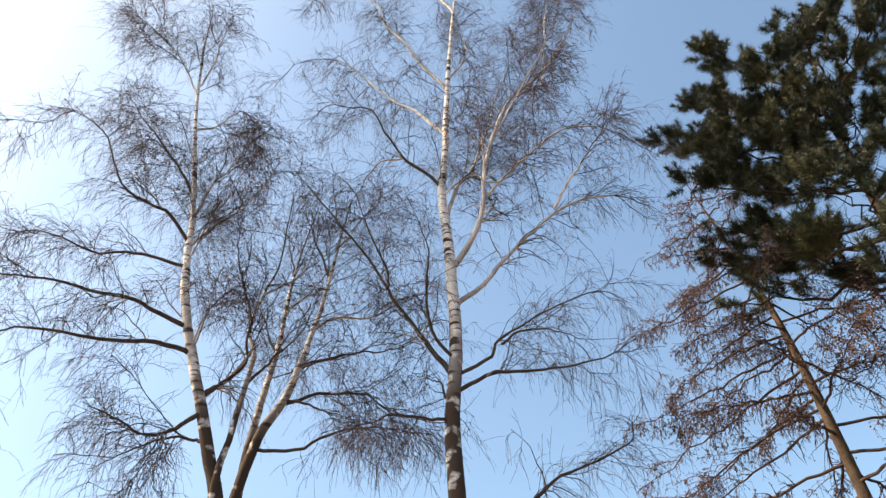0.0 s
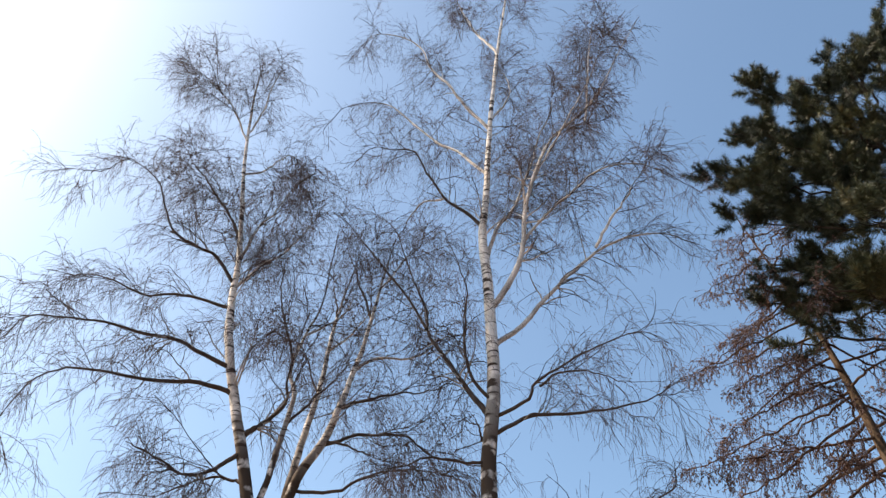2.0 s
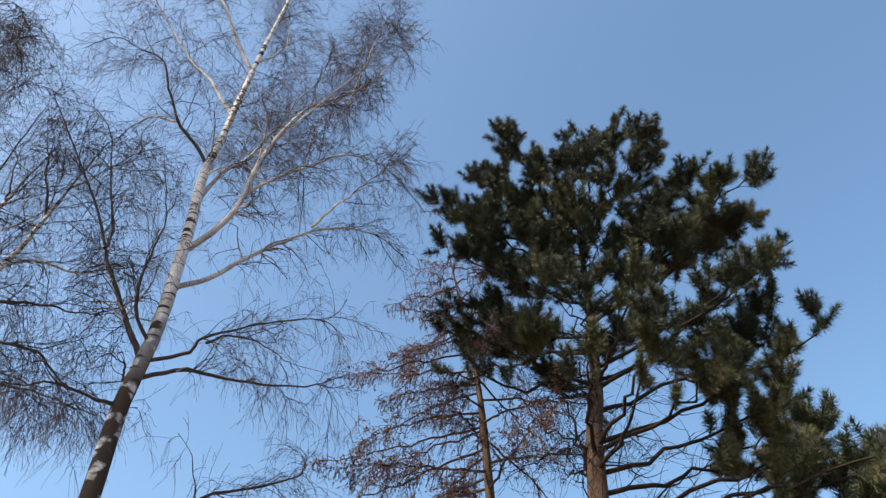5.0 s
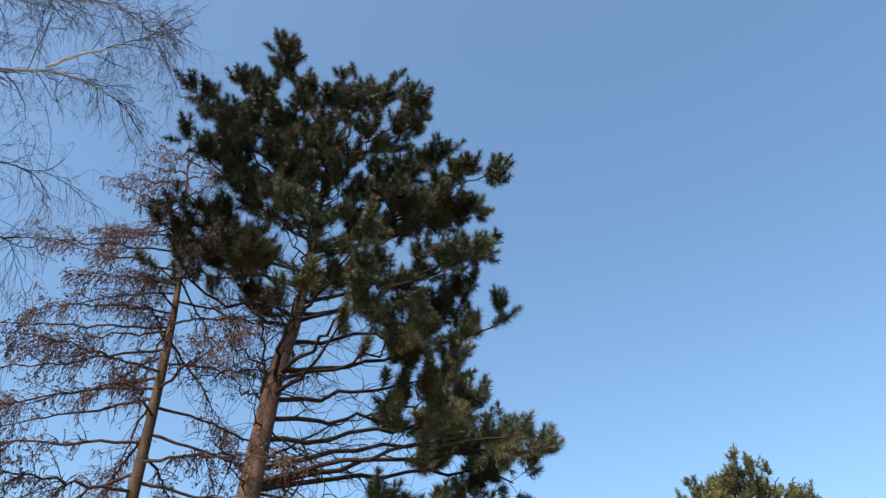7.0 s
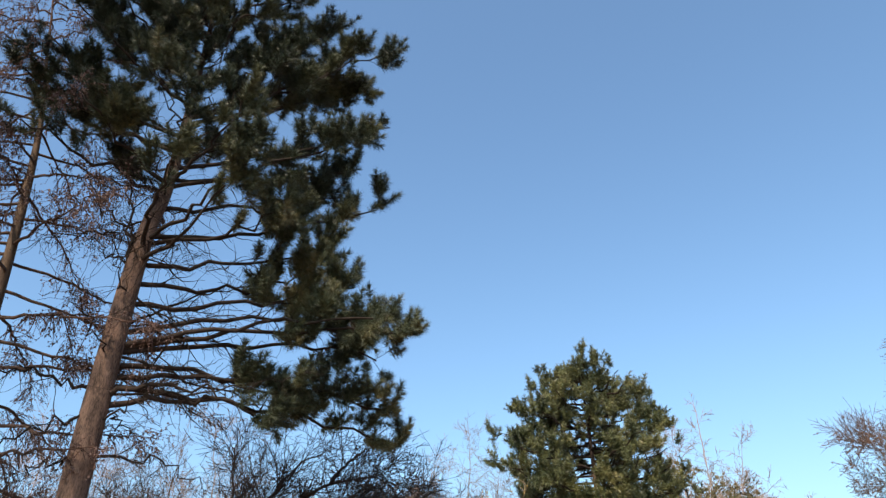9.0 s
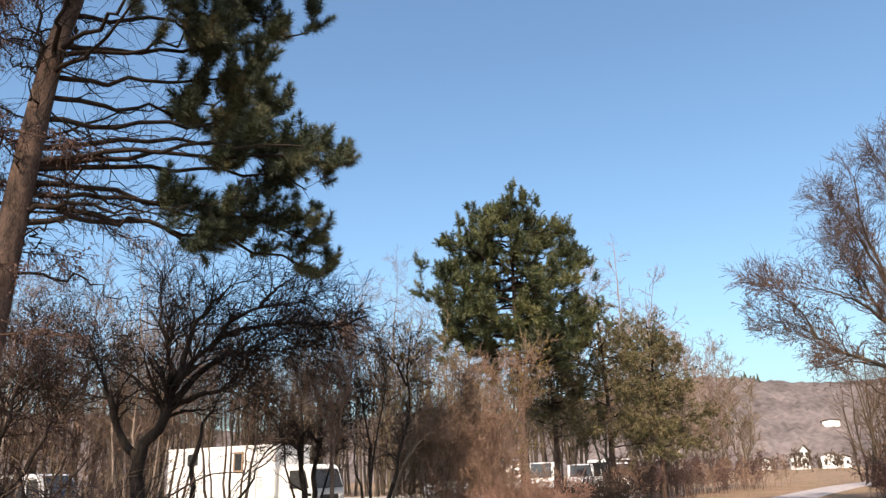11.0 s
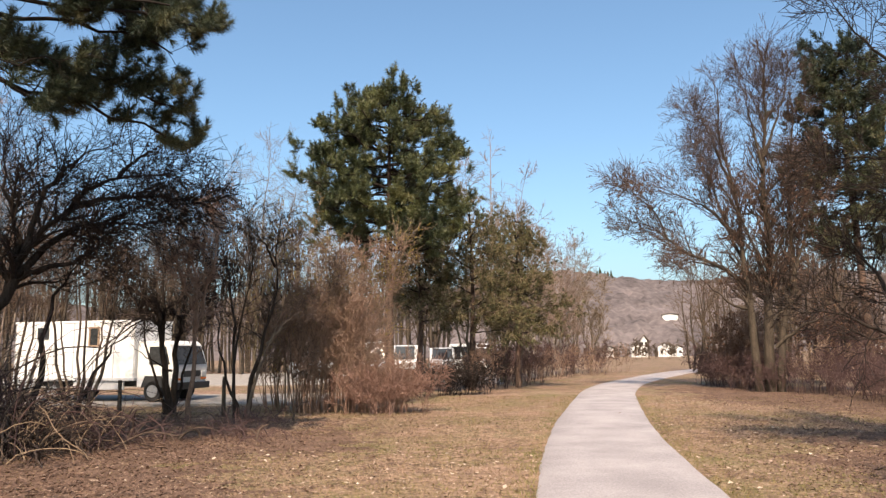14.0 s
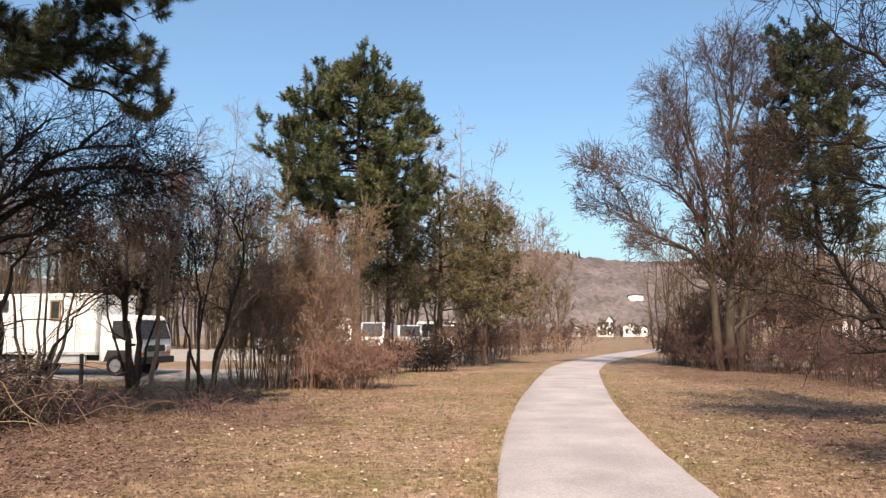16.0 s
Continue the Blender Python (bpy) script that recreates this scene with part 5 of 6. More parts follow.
def distance():
    rng = np.random.default_rng(151)
    # the grey of distance haze is mixed into the slope's colour
    hazed_hill_mat = material("haze_greyed_slope", (0.06, 0.051, 0.051), (0.16, 0.134, 0.132), scale=0.05, fine=0.45, rough=1.0)
    # the slope with the closed, bumpy canopy of its leafless woods
    rows, cols = 60, 560
    ga, gd = np.meshgrid(np.linspace(-110, 110, cols), np.linspace(225, 420, rows), indexing="ij")
    canopy = np.clip((gd - 236) / 12, 0, 1) * (rng.random(ga.shape) * 2.4 + 0.7 * np.sin(ga * 1.9 + gd * 0.21) * np.sin(ga * 0.83 - gd * 0.13))
    v = np.stack([np.sin(np.radians(ga)) * gd, np.cos(np.radians(ga)) * gd, ridge(ga, gd) - 0.6 + canopy], axis=-1).reshape(-1, 3)
    i, j = np.meshgrid(np.arange(cols - 1), np.arange(rows - 1), indexing="ij")
    b = (i * rows + j).ravel()
    tagged(fast_mesh("hill", v, quads=np.stack([b, b + rows, b + rows + 1, b + 1], axis=1), mat=hazed_hill_mat, smooth=True), "brown wooded valley slope, greyed in colour for distance haze", "hill", kind="structure")
    # a row of conifers on the crest
    m = 12
    a = 8.6 + rng.random(m) * 2.4
    d = np.full(m, 345.0) + rng.normal(size=m) * 4
    p = np.stack([np.sin(np.radians(a)) * d, np.cos(np.radians(a)) * d, ridge(a, d) - 1], axis=1)
    h = rng.uniform(3, 5.5, m)
    pts = np.stack([p, p + np.array([0, 0, 1.0]) * (h * 0.25)[:, None], p + np.array([0, 0, 1.0]) * h[:, None]], axis=1)
    dark = material("far_conifer", (0.03, 0.04, 0.025), (0.06, 0.07, 0.04), scale=1, fine=3)
    tagged(wood("crest_conifers", [(pts, h[:, None] * np.array([0.05, 0.17, 0.01])[None], 6)], dark, None), "dark conifers along the hill's crest", "woods", kind="stuff")
    # belts of bare trees behind the lane and on the right
    woodland("woodland", np.vstack([ring(rng, 300, (-50, -2), (64, 86)), ring(rng, 70, (-75, -44), (34, 62))]), np.concatenate([rng.uniform(10.0, 14.5, 300), rng.uniform(6.5, 10.0, 70)]), 152, WOODS_BARK, "brown leafless wood behind the lane")
    woodland("woodland", ring(rng, 150, (15.5, 44), (44, 75)), rng.uniform(6, 9.5, 150), 153, WOODS_BARK, "brown leafless wood behind the shrubs")
    woodland("woodland", ring(rng, 90, (5.5, 17.5), (135, 180)), rng.uniform(1.6, 3.6, 90), 154, WOODS_BARK, "pale leafless trees far along the valley", thin=0.045)


def house(x, y, turn, w, d, h, rise, wall, roof, label):
    base = thing("house", x, y, 0, turn, label, "house", "white houses of the village")
    bm = bmesh.new()
    prism(bm, [(-w / 2, 0), (w / 2, 0), (w / 2, h), (0, h + rise), (-w / 2, h)], -d / 2, d / 2)
    part("wall", bm, wall, base)
    for s in (-1, 1):
        bm = bmesh.new()
        k = 0.25
        prism(bm, [(s * (w / 2 + 0.5), h - rise * 0.1 + k), (0, h + rise + k), (0, h + rise + k + 0.3), (s * (w / 2 + 0.5), h - rise * 0.1 + k + 0.3)], -d / 2 - 0.4, d / 2 + 0.4)
        part("roof", bm, roof, base)
    for fl in range(int(h // 1.9)):
        for k in range(max(2, int(w // 2.6))):
            bm = bmesh.new()
            cx = -w / 2 + w * (k + 0.5) / max(2, int(w // 2.6))
            box(bm, cx - 0.28, cx + 0.28, -d / 2 - 0.06, -d / 2 + 0.05, 0.9 + fl * 2.2, 1.7 + fl * 2.2)
            part("window", bm, GLASS_DARK, base)
    return base


GLASS_DARK = material("dark_glass", (0.02, 0.022, 0.025), (0.04, 0.042, 0.045), scale=2, fine=10, rough=0.08, spread=0.05)
WHITE_PAINT = material("white_paint", (0.74, 0.74, 0.73), (0.82, 0.82, 0.81), scale=1.2, fine=18, rough=0.45, spread=0.03)
GREY_PAINT = material("silver_paint", (0.36, 0.37, 0.39), (0.46, 0.47, 0.49), scale=1.2, fine=18, rough=0.35, spread=0.05)
RENDERED = material("house_render", (0.58, 0.57, 0.55), (0.70, 0.69, 0.67), scale=0.4, fine=4, rough=0.9)
TILE_ROOF = material("roof_tile", (0.12, 0.098, 0.09), (0.2, 0.165, 0.15), scale=0.7, fine=5, rough=0.9)
RUBBER = material("tyre_rubber", (0.015, 0.015, 0.016), (0.03, 0.03, 0.03), scale=8, fine=60, rough=0.85)
STEEL = material("wheel_steel", (0.28, 0.28, 0.29), (0.4, 0.4, 0.41), scale=8, fine=60, rough=0.4, metal=0.7)
PLASTIC = material("black_plastic", (0.018, 0.018, 0.019), (0.035, 0.035, 0.035), scale=8, fine=60, rough=0.6)
WOOD_FRAME = material("window_wood", (0.19, 0.13, 0.085), (0.30, 0.21, 0.14), scale=6, fine=50, rough=0.6, stretch=(1, 1, 0.2))
POST_WOOD = material("post_wood", (0.045, 0.036, 0.028), (0.10, 0.08, 0.062), scale=9, fine=70, rough=0.95, bump=0.5, stretch=(1, 1, 0.2))
LAMP_GLASS = material("lamp_glass", (0.5, 0.5, 0.5), (0.6, 0.6, 0.6), scale=8, fine=30, rough=0.15)
ORANGE = material("orange_lens", (0.6, 0.16, 0.02), (0.7, 0.2, 0.03), scale=8, fine=30, rough=0.2)

distance()
for x, y, turn, w, d, h, rise, label in [(36.0, 205, 10, 2.4, 3, 2.0, 0.7, "white house half behind bare trees"), (41.6, 196, -8, 2.6, 4, 2.6, 0.7, "small white house with a pitched roof"), (43.9, 200, 12, 2.0, 3, 4.0, 1.4, "narrow white house with a steep gable"), (49.6, 199, -12, 3.4, 4, 2.7, 0.6, "wide white house with a grey-brown roof"),
                                         (53.6, 204, 4, 2.8, 4, 2.2, 0.7, "low white house by the meadow")]:
    house(x, y, turn, w, d, h, rise, RENDERED, TILE_ROOF, label)
hill_house = house(67.1, 259.5, -14, 5, 4, 1.7, 0.5, RENDERED, TILE_ROOF, "white house high on the wooded slope")
hill_house.location.z = 11.8
for x, y in [(98, 190), (104, 194), (92, 196)]:
    house(x, y, -20, 4.5, 5, 2.6, 1.5, RENDERED, TILE_ROOF, "white house seen between bare trunks")


# ---- vehicles on the lane ----
def wheel(base, x, y, r, w=0.2):
    bm = bmesh.new()
    wheel_mesh(bm, x, y, r, r, w, 24)
    bmesh.ops.bevel(bm, geom=[e for e in bm.edges if len(e.link_faces) == 2 and max(len(f.verts) for f in e.link_faces) > 4], offset=0.03, segments=2, affect="EDGES")
    tyre = part("wheel", bm, RUBBER, base)
    bm = bmesh.new()
    wheel_mesh(bm, x, y - w / 2 - 0.004 if y < 1 else y + w / 2 + 0.004, r, r * 0.58, 0.02, 20)
    part("rim", bm, STEEL, tyre)


def box_truck(x, y, turn):
    """Old box truck turned into a camper; its nose points along +x."""
    base = thing("box_truck", x, y, 0.03, turn, "white box truck with small wooden-framed windows parked on the lane", "truck")
    L, W, z0, z1 = 5.15, 2.15, 0.78, 2.86
    bm = bmesh.new()
    box(bm, 0, L, 0, W, z0, z1, 0.03)
    body = part("cargo_box", bm, WHITE_PAINT, base)
    for k in range(7):
        bm = bmesh.new()
        px = 0.02 + k * (L - 0.06) / 6
        box(bm, px, px + 0.035, -0.014, 0.0, z0 + 0.03, z1 - 0.05)
        part("panel_joint", bm, GREY_PAINT, body)
    for za, zb in ((z0 - 0.05, z0 + 0.05), (z1 - 0.06, z1 + 0.02)):
        bm = bmesh.new()
        box(bm, -0.015, L + 0.015, -0.03, W + 0.03, za, zb, 0.01)
        part("edge_rail", bm, GREY_PAINT if za < 1 else WHITE_PAINT, body)
    for cx, cz, ww, hh in ((3.45, 2.3, 0.44, 0.72), (1.25, 2.45, 0.48, 0.42)):
        bm = bmesh.new()
        for a, b, c, d in ((cx - ww / 2, cx + ww / 2, cz + hh / 2 - 0.06, cz + hh / 2), (cx - ww / 2, cx + ww / 2, cz - hh / 2, cz - hh / 2 + 0.06), (cx - ww / 2, cx - ww / 2 + 0.06, cz - hh / 2 + 0.06, cz + hh / 2 - 0.06), (cx + ww / 2 - 0.06, cx + ww / 2, cz - hh / 2 + 0.06, cz + hh / 2 - 0.06)):
            box(bm, a, b, -0.045, 0.0, c, d)
        win = part("window", bm, WOOD_FRAME if ww < 0.45 else PLASTIC, base)
        bm = bmesh.new()
        box(bm, cx - ww / 2 + 0.05, cx + ww / 2 - 0.05, -0.02, -0.004, cz - hh / 2 + 0.05, cz + hh / 2 - 0.05)
        part("pane", bm, GLASS_DARK, win)
    # chassis and side boards under the box
    bm = bmesh.new()
    box(bm, 0.1, L + 1.2, 0.35, W - 0.35, 0.52, 0.74)
    part("chassis", bm, PLASTIC, base)
    for a, b in ((0.05, 1.1), (2.6, 4.7)):
        bm = bmesh.new()
        box(bm, a, b, 0.04, 0.12, 0.42, 0.72, 0.01)
        part("side_board", bm, GREY_PAINT, base)
    # cab: stepped outline with a raked windscreen
    cx = L + 0.06
    bm = bmesh.new()
    prism(bm, [(cx, 0.5), (cx + 1.5, 0.5), (cx + 1.56, 1.22), (cx + 1.28, 2.02), (cx + 1.1, 2.12), (cx, 2.12)], 0.08, W - 0.08, 0.05)
    cab = part("cab", bm, WHITE_PAINT, base)
    bm = bmesh.new()
    prism(bm, [(cx + 0.5, 1.3), (cx + 1.32, 1.3), (cx + 1.14, 1.92), (cx + 0.5, 1.92)], 0.05, 0.085)
    part("side_window", bm, GLASS_DARK, cab)
    bm = bmesh.new()
    a = [bm.verts.new(c) for c in ((cx + 1.555, 0.2, 1.28), (cx + 1.555, W - 0.2, 1.28), (cx + 1.335, W - 0.26, 1.94), (cx + 1.335, 0.26, 1.94))]
    b = [bm.verts.new(v.co + Vector((0.02, 0, 0.008))) for v in a]
    bm.faces.new(a[::-1]), bm.faces.new(b)
    for i in range(4):
        bm.faces.new((a[i], a[(i + 1) % 4], b[(i + 1) % 4], b[i]))
    part("windscreen", bm, GLASS_DARK, cab)
    bm = bmesh.new()
    box(bm, cx + 1.5, cx + 1.66, 0.05, W - 0.05, 0.42, 0.66, 0.03)
    part("bumper", bm, PLASTIC, base)
    bm = bmesh.new()
    box(bm, cx + 1.56, cx + 1.585, 0.55, W - 0.55, 0.84, 1.06, 0.008)
    part("grille", bm, PLASTIC, cab)
    for yy in (0.2, W - 0.5):
        bm = bmesh.new()
        box(bm, cx + 1.55, cx + 1.6, yy, yy + 0.3, 0.84, 1.04, 0.02)
        part("headlight", bm, LAMP_GLASS, cab)
        bm = bmesh.new()
        box(bm, cx + 1.55, cx + 1.595, yy, yy + 0.3, 0.74, 0.81, 0.01)
        part("indicator", bm, ORANGE, cab)
    for yy in (-0.16, W + 0.02):
        bm = bmesh.new()
        box(bm, cx + 1.15, cx + 1.22, yy, yy + 0.14, 1.35, 1.72, 0.02)
        part("mirror", bm, PLASTIC, cab)
    bm = bmesh.new()
    prism(bm, [(cx + 0.2, 0.5), (cx + 1.15, 0.5), (cx + 1.0, 0.9), (cx + 0.35, 0.9)], 0.04, 0.12)
    part("wheel_arch", bm, PLASTIC, cab)
    for xx in (1.75, cx + 0.68):
        for yy in (0.16, W - 0.16):
            wheel(base, xx, yy, 0.37, 0.24)
    return base


def van(x, y, turn, length, height, paint, label, group="parked vans and cars", hatch=0.75):
    """A parked van: side along x, nose at +x."""
    base = thing("van", x, y, 0.03, turn, label, "van", group)
    h, w = height, 1.85
    bm = bmesh.new()
    prism(bm, [(0.0, 0.35), (length, 0.35), (length + 0.05, 0.8), (length - 0.25, 0.98), (length - hatch, 1.12), (length - hatch - 0.55, h - 0.06), (length - hatch - 1.0, h), (0.2, h), (0.05, h - 0.15), (-0.03, 1.0)], 0, w, 0.06)
    body = part("body", bm, paint, base)
    top, bot = h - 0.22, 1.08
    x1 = length - hatch - 0.12
    for a, b in ((x1 - 0.95, x1 - 0.25), (x1 - 2.0, x1 - 1.05), (0.3, x1 - 2.1)):
        if b - a < 0.3:
            continue
        bm = bmesh.new()
        prism(bm, [(a, bot), (b, bot), (b - (0.3 if b > x1 - 0.5 else 0.02), top), (a, top)], -0.012, 0.02)
        part("side_window", bm, GLASS_DARK, body)
    bm = bmesh.new()
    a = [bm.verts.new(c) for c in ((length - hatch + 0.02, 0.15, 1.15), (length - hatch + 0.02, w - 0.15, 1.15), (length - hatch - 0.5, w - 0.2, h - 0.12), (length - hatch - 0.5, 0.2, h - 0.12))]
    b = [bm.verts.new(v.co + Vector((0.03, 0, 0.03))) for v in a]
    bm.faces.new(a[::-1]), bm.faces.new(b)
    for i in range(4):
        bm.faces.new((a[i], a[(i + 1) % 4], b[(i + 1) % 4], b[i]))
    part("windscreen", bm, GLASS_DARK, body)
    bm = bmesh.new()
    box(bm, -0.08, length + 0.1, 0.04, w - 0.04, 0.28, 0.5, 0.03)
    part("bumper", bm, PLASTIC, base)
    for yy in (0.1, w - 0.4):
        bm = bmesh.new()
        box(bm, length - 0.02, length + 0.06, yy, yy + 0.3, 0.68, 0.84, 0.02)
        part("headlight", bm, LAMP_GLASS, body)
    for xx in (0.8, length - 0.85):
        for yy in (0.1, w - 0.1):
            wheel(base, xx, yy, 0.32, 0.2)
    return base


box_truck(-17.1, 27.2, -12)
van(-25.6, 26.2, 0, 4.9, 2.15, GREY_PAINT, "silver van parked on the lane under bare trees")
van(-8.5, 60.0, -88, 4.8, 2.5, WHITE_PAINT, "white camper van parked behind the reddish bushes")
van(-5.9, 59.0, -94, 4.6, 2.2, WHITE_PAINT, "white van standing beyond the shrubs")
van(-3.7, 59.5, -85, 4.4, 2.0, GREY_PAINT, "silver van between white ones")
van(-2.2, 61.0, -50, 4.6, 2.3, WHITE_PAINT, "white high-roofed van parked beyond the shrubs")
van(-0.6, 58.5, -90, 4.4, 2.0, WHITE_PAINT, "white car-sized van at the end of the row")
van(-13.0, 52.0, -60, 4.3, 1.8, GREY_PAINT, "grey van half behind thin trunks")


def chair(x, y, turn):
    base = thing("garden_chair", x, y, 0.03, turn, "white plastic garden chair beside the lane", "chair", "garden chairs")
    bm = bmesh.new()
    box(bm, -0.26, 0.26, -0.25, 0.25, 0.40, 0.44, 0.015)
    part("seat", bm, WHITE_PAINT, base)
    bm = bmesh.new()
    prism(bm, [(-0.26, 0.44), (0.26, 0.44), (0.22, 0.9), (0.0, 0.94), (-0.22, 0.9)], 0.22, 0.26)
    part("backrest", bm, WHITE_PAINT, base)
    for a in (-1, 1):
        for b in (-1, 1):
            bm = bmesh.new()
            box(bm, a * 0.22 - 0.025, a * 0.22 + 0.025, b * 0.21 - 0.025, b * 0.21 + 0.025, -0.02, 0.40)
            part("leg", bm, WHITE_PAINT, base)
        bm = bmesh.new()
        box(bm, a * 0.25 - 0.03, a * 0.25 + 0.03, -0.22, 0.24, 0.62, 0.65, 0.01)
        part("armrest", bm, WHITE_PAINT, base)


chair(-19.3, 25.6, 20)
chair(-18.2, 25.4, -25)


# ---- fence posts, brambles, evergreen bushes ----
def post(x, y, h, lean):
    rng = np.random.default_rng(int(abs(x * 31 + y * 7)))
    p = np.array([(0, 0, -0.2), (lean * 0.3, 0, h * 0.4), (lean * 0.7, 0.01, h * 0.75), (lean, 0, h)])
    ob = wood("fence_post", [(smooth_line(p, 6)[None], np.array([[0.058, 0.056, 0.055, 0.053, 0.052, 0.05]]), 9)], POST_WOOD, None)
    cap = bmesh.new()
    cap.from_mesh(ob.data)
    bmesh.ops.holes_fill(cap, edges=cap.edges[:])
    cap.to_mesh(ob.data)
    cap.free()
    ob.matrix_world = pose(x, y, 0, 0, 0, rng.uniform(0, 360))
    tagged(ob, "dark weathered wooden fence post in rough grass", "post", "fence posts")


for x, y, h, lean in [(-6.9, 20.4, 1.05, 0.03), (-11.9, 16.4, 1.1, 0.1), (-14.2, 18.6, 1.0, -0.05), (-9.4, 19.6, 1.0, 0.02), (-4.2, 21.6, 1.0, 0.04)]:
    post(x, y, h, lean)


def bramble(x, y, seed, count, reach, height, tint):
    """A tangle of canes that rise, arch over and fall across one another."""
    rng = np.random.default_rng(seed)
    base = thing("bramble", x, y, 0, 0, "tangle of dry brown arching canes on leaf litter", "bramble", "dry brambles")
    n = 10
    a, e = rng.uniform(0, 2 * np.pi, count), np.radians(rng.uniform(35, 88, count))
    way = np.stack([np.cos(a) * np.cos(e), np.sin(a) * np.cos(e), np.sin(e)], axis=1)
    long = rng.uniform(0.5, 1.0, count) * height * 2.0
    pts = np.empty((count, n, 3))
    pts[:, 0, :2] = rng.normal(size=(count, 2)) * reach * 0.55
    pts[:, 0, 2] = rng.uniform(-0.03, 0.25, count) * height
    for k in range(1, n):
        way = way + rng.normal(size=way.shape) * 0.16
        way[:, 2] -= 0.17
        way /= np.linalg.norm(way, axis=1, keepdims=True)
        pts[:, k] = pts[:, k - 1] + way * (long / (n - 1))[:, None]
        pts[:, k, 2] = np.maximum(pts[:, k, 2], 0.02 + 0.02 * rng.random(count))
    rad = np.linspace(1, 0.4, n)[None] * rng.uniform(0.005, 0.014, count)[:, None]
    for k in range(4):
        wood("cane", [(pts[k:k + 1], rad[k:k + 1] * 2.2, 5)], GREY_BARK if k % 2 else BROWN_BARK, base)
    l2 = sprout(rng, (pts, rad), count * 2, 4, (0.15, 0.5), (20, 75), drop=0.05, wiggle=0.25, t0=0.1, thick=0.6, floor_r=0.0026)
    wood("cane_tangle", [(pts[4:], rad[4:], 4), (*l2, 3)], tint, base)["kind"] = "stuff"


rng = np.random.default_rng(171)
for k in range(16):
    bramble(-11.4 + 0.3 * k + rng.uniform(-0.3, 0.3), 11.8 + 0.06 * k + rng.uniform(-0.8, 1.2), 180 + k, 80, rng.uniform(0.7, 1.0), rng.uniform(0.8, 1.05) * (1.5 if k < 12 else 0.8), (BROWN_BARK, STRAW, DARK_BARK, PURPLE_BARK)[k % 4])
for k, (x, y) in enumerate([(-4.6, 14.8), (-7.4, 17.6), (-5.4, 18.0), (-8.6, 16.4)]):
    bramble(x, y, 200 + k, 50, 0.8, 0.35, (PURPLE_BARK, BROWN_BARK)[k % 2])


def cut_branch(x, y, z, turn, long, seed):
    rng = np.random.default_rng(seed)
    line = smooth_line([(0, 0, 0.03), (long * 0.35, 0.1, z * 0.7), (long * 0.7, -0.05, z), (long, 0.1, z * 0.8)], 12)
    side = sprout(rng, (line[None], np.full((1, 12), 0.02)), 7, 5, (0.2, 0.6), (25, 60), drop=0.02, wiggle=0.15, thick=0.5, floor_r=0.004)
    ob = wood("cut_branch", [(line[None], np.linspace(0.017, 0.008, 12)[None], 6), (*side, 4)], GREY_BARK, None)
    ob.matrix_world = pose(x, y, 0, 0, 0, turn)
    tagged(ob, "pale dead branch lying across dry brambles", "branch", "dead branches")


for k, (x, y, z, turn, long) in enumerate([(-7.6, 11.7, 1.1, 60, 1.5), (-7.9, 11.9, 0.9, 20, 1.6), (-7.4, 11.6, 1.0, 110, 1.3), (-8.6, 12.2, 1.0, 40, 1.6), (-6.4, 13.0, 0.35, -15, 1.3)]):
    cut_branch(x, y, z, turn, long, 400 + k)


def evergreen(x, y, seed, height, half, label, mat=None, n1=24, shoots=1900, per=12, low=0.3):
    """A broad ivy-clad conifer, green down to the ground."""
    rng = np.random.default_rng(seed)
    az = math.degrees(math.atan2(x, y))
    base = thing("evergreen_tree", x, y, 0, -az, label, "tree", "evergreen trees")
    trunk = smooth_line([(0, 0, -0.1), (0.1, 0, height * 0.5), (0, 0, height * 0.97)], 16)
    wood("trunk", [(trunk[None], np.linspace(0.16, 0.02, 16)[None], 8)], PINE_BARK, base)
    mains = []
    for k in range(n1):
        f = low + (0.97 - low) * k / n1
        a = k * 2.4 + rng.uniform(-0.5, 0.5)
        reach = half * np.interp(f, [0.1, 0.35, 0.7, 1], [0.85, 1.0, 0.7, 0.15]) * rng.uniform(0.7, 1.15)
        p, q = limb(trunk, f * height, (math.cos(a) * reach, math.sin(a) * reach, f * height + rng.uniform(-0.3, 0.8)), 0.035, 0.1, rng=rng, wiggle=0.05)
        wood("limb", [(p[None], q[None], 5)], PINE_BARK, base)
        mains.append((p[None], q[None]))
    l2 = sprout(rng, stack(*mains), 380, 6, (0.5, 1.3), (25, 65), drop=0.04, wiggle=0.15, t0=0.25, thick=0.5)
    l3 = sprout(rng, l2, shoots, 4, (0.2, 0.55), (20, 70), drop=0.08, wiggle=0.15, t0=0.1, thick=0.6, floor_r=0.009)
    wood("crown", [(*l2, 3), (*l3, 3)], OLIVE_BARK, base)["kind"] = "stuff"
    needles(rng, "foliage", l3[0][:, [0, -1]], per, 0.15, 0.042, mat or YEW, base, spread=(40, 90))["kind"] = "stuff"


evergreen(-0.2, 33.0, 211, 8.4, 3.0, "tall evergreen clad in olive-green ivy")
evergreen(2.0, 36.0, 212, 8.4, 2.6, "slim olive-green evergreen beside the hedge")
evergreen(-2.4, 31.5, 213, 6.4, 2.4, "low spreading evergreen branches over the bushes", per=6, low=0.46)


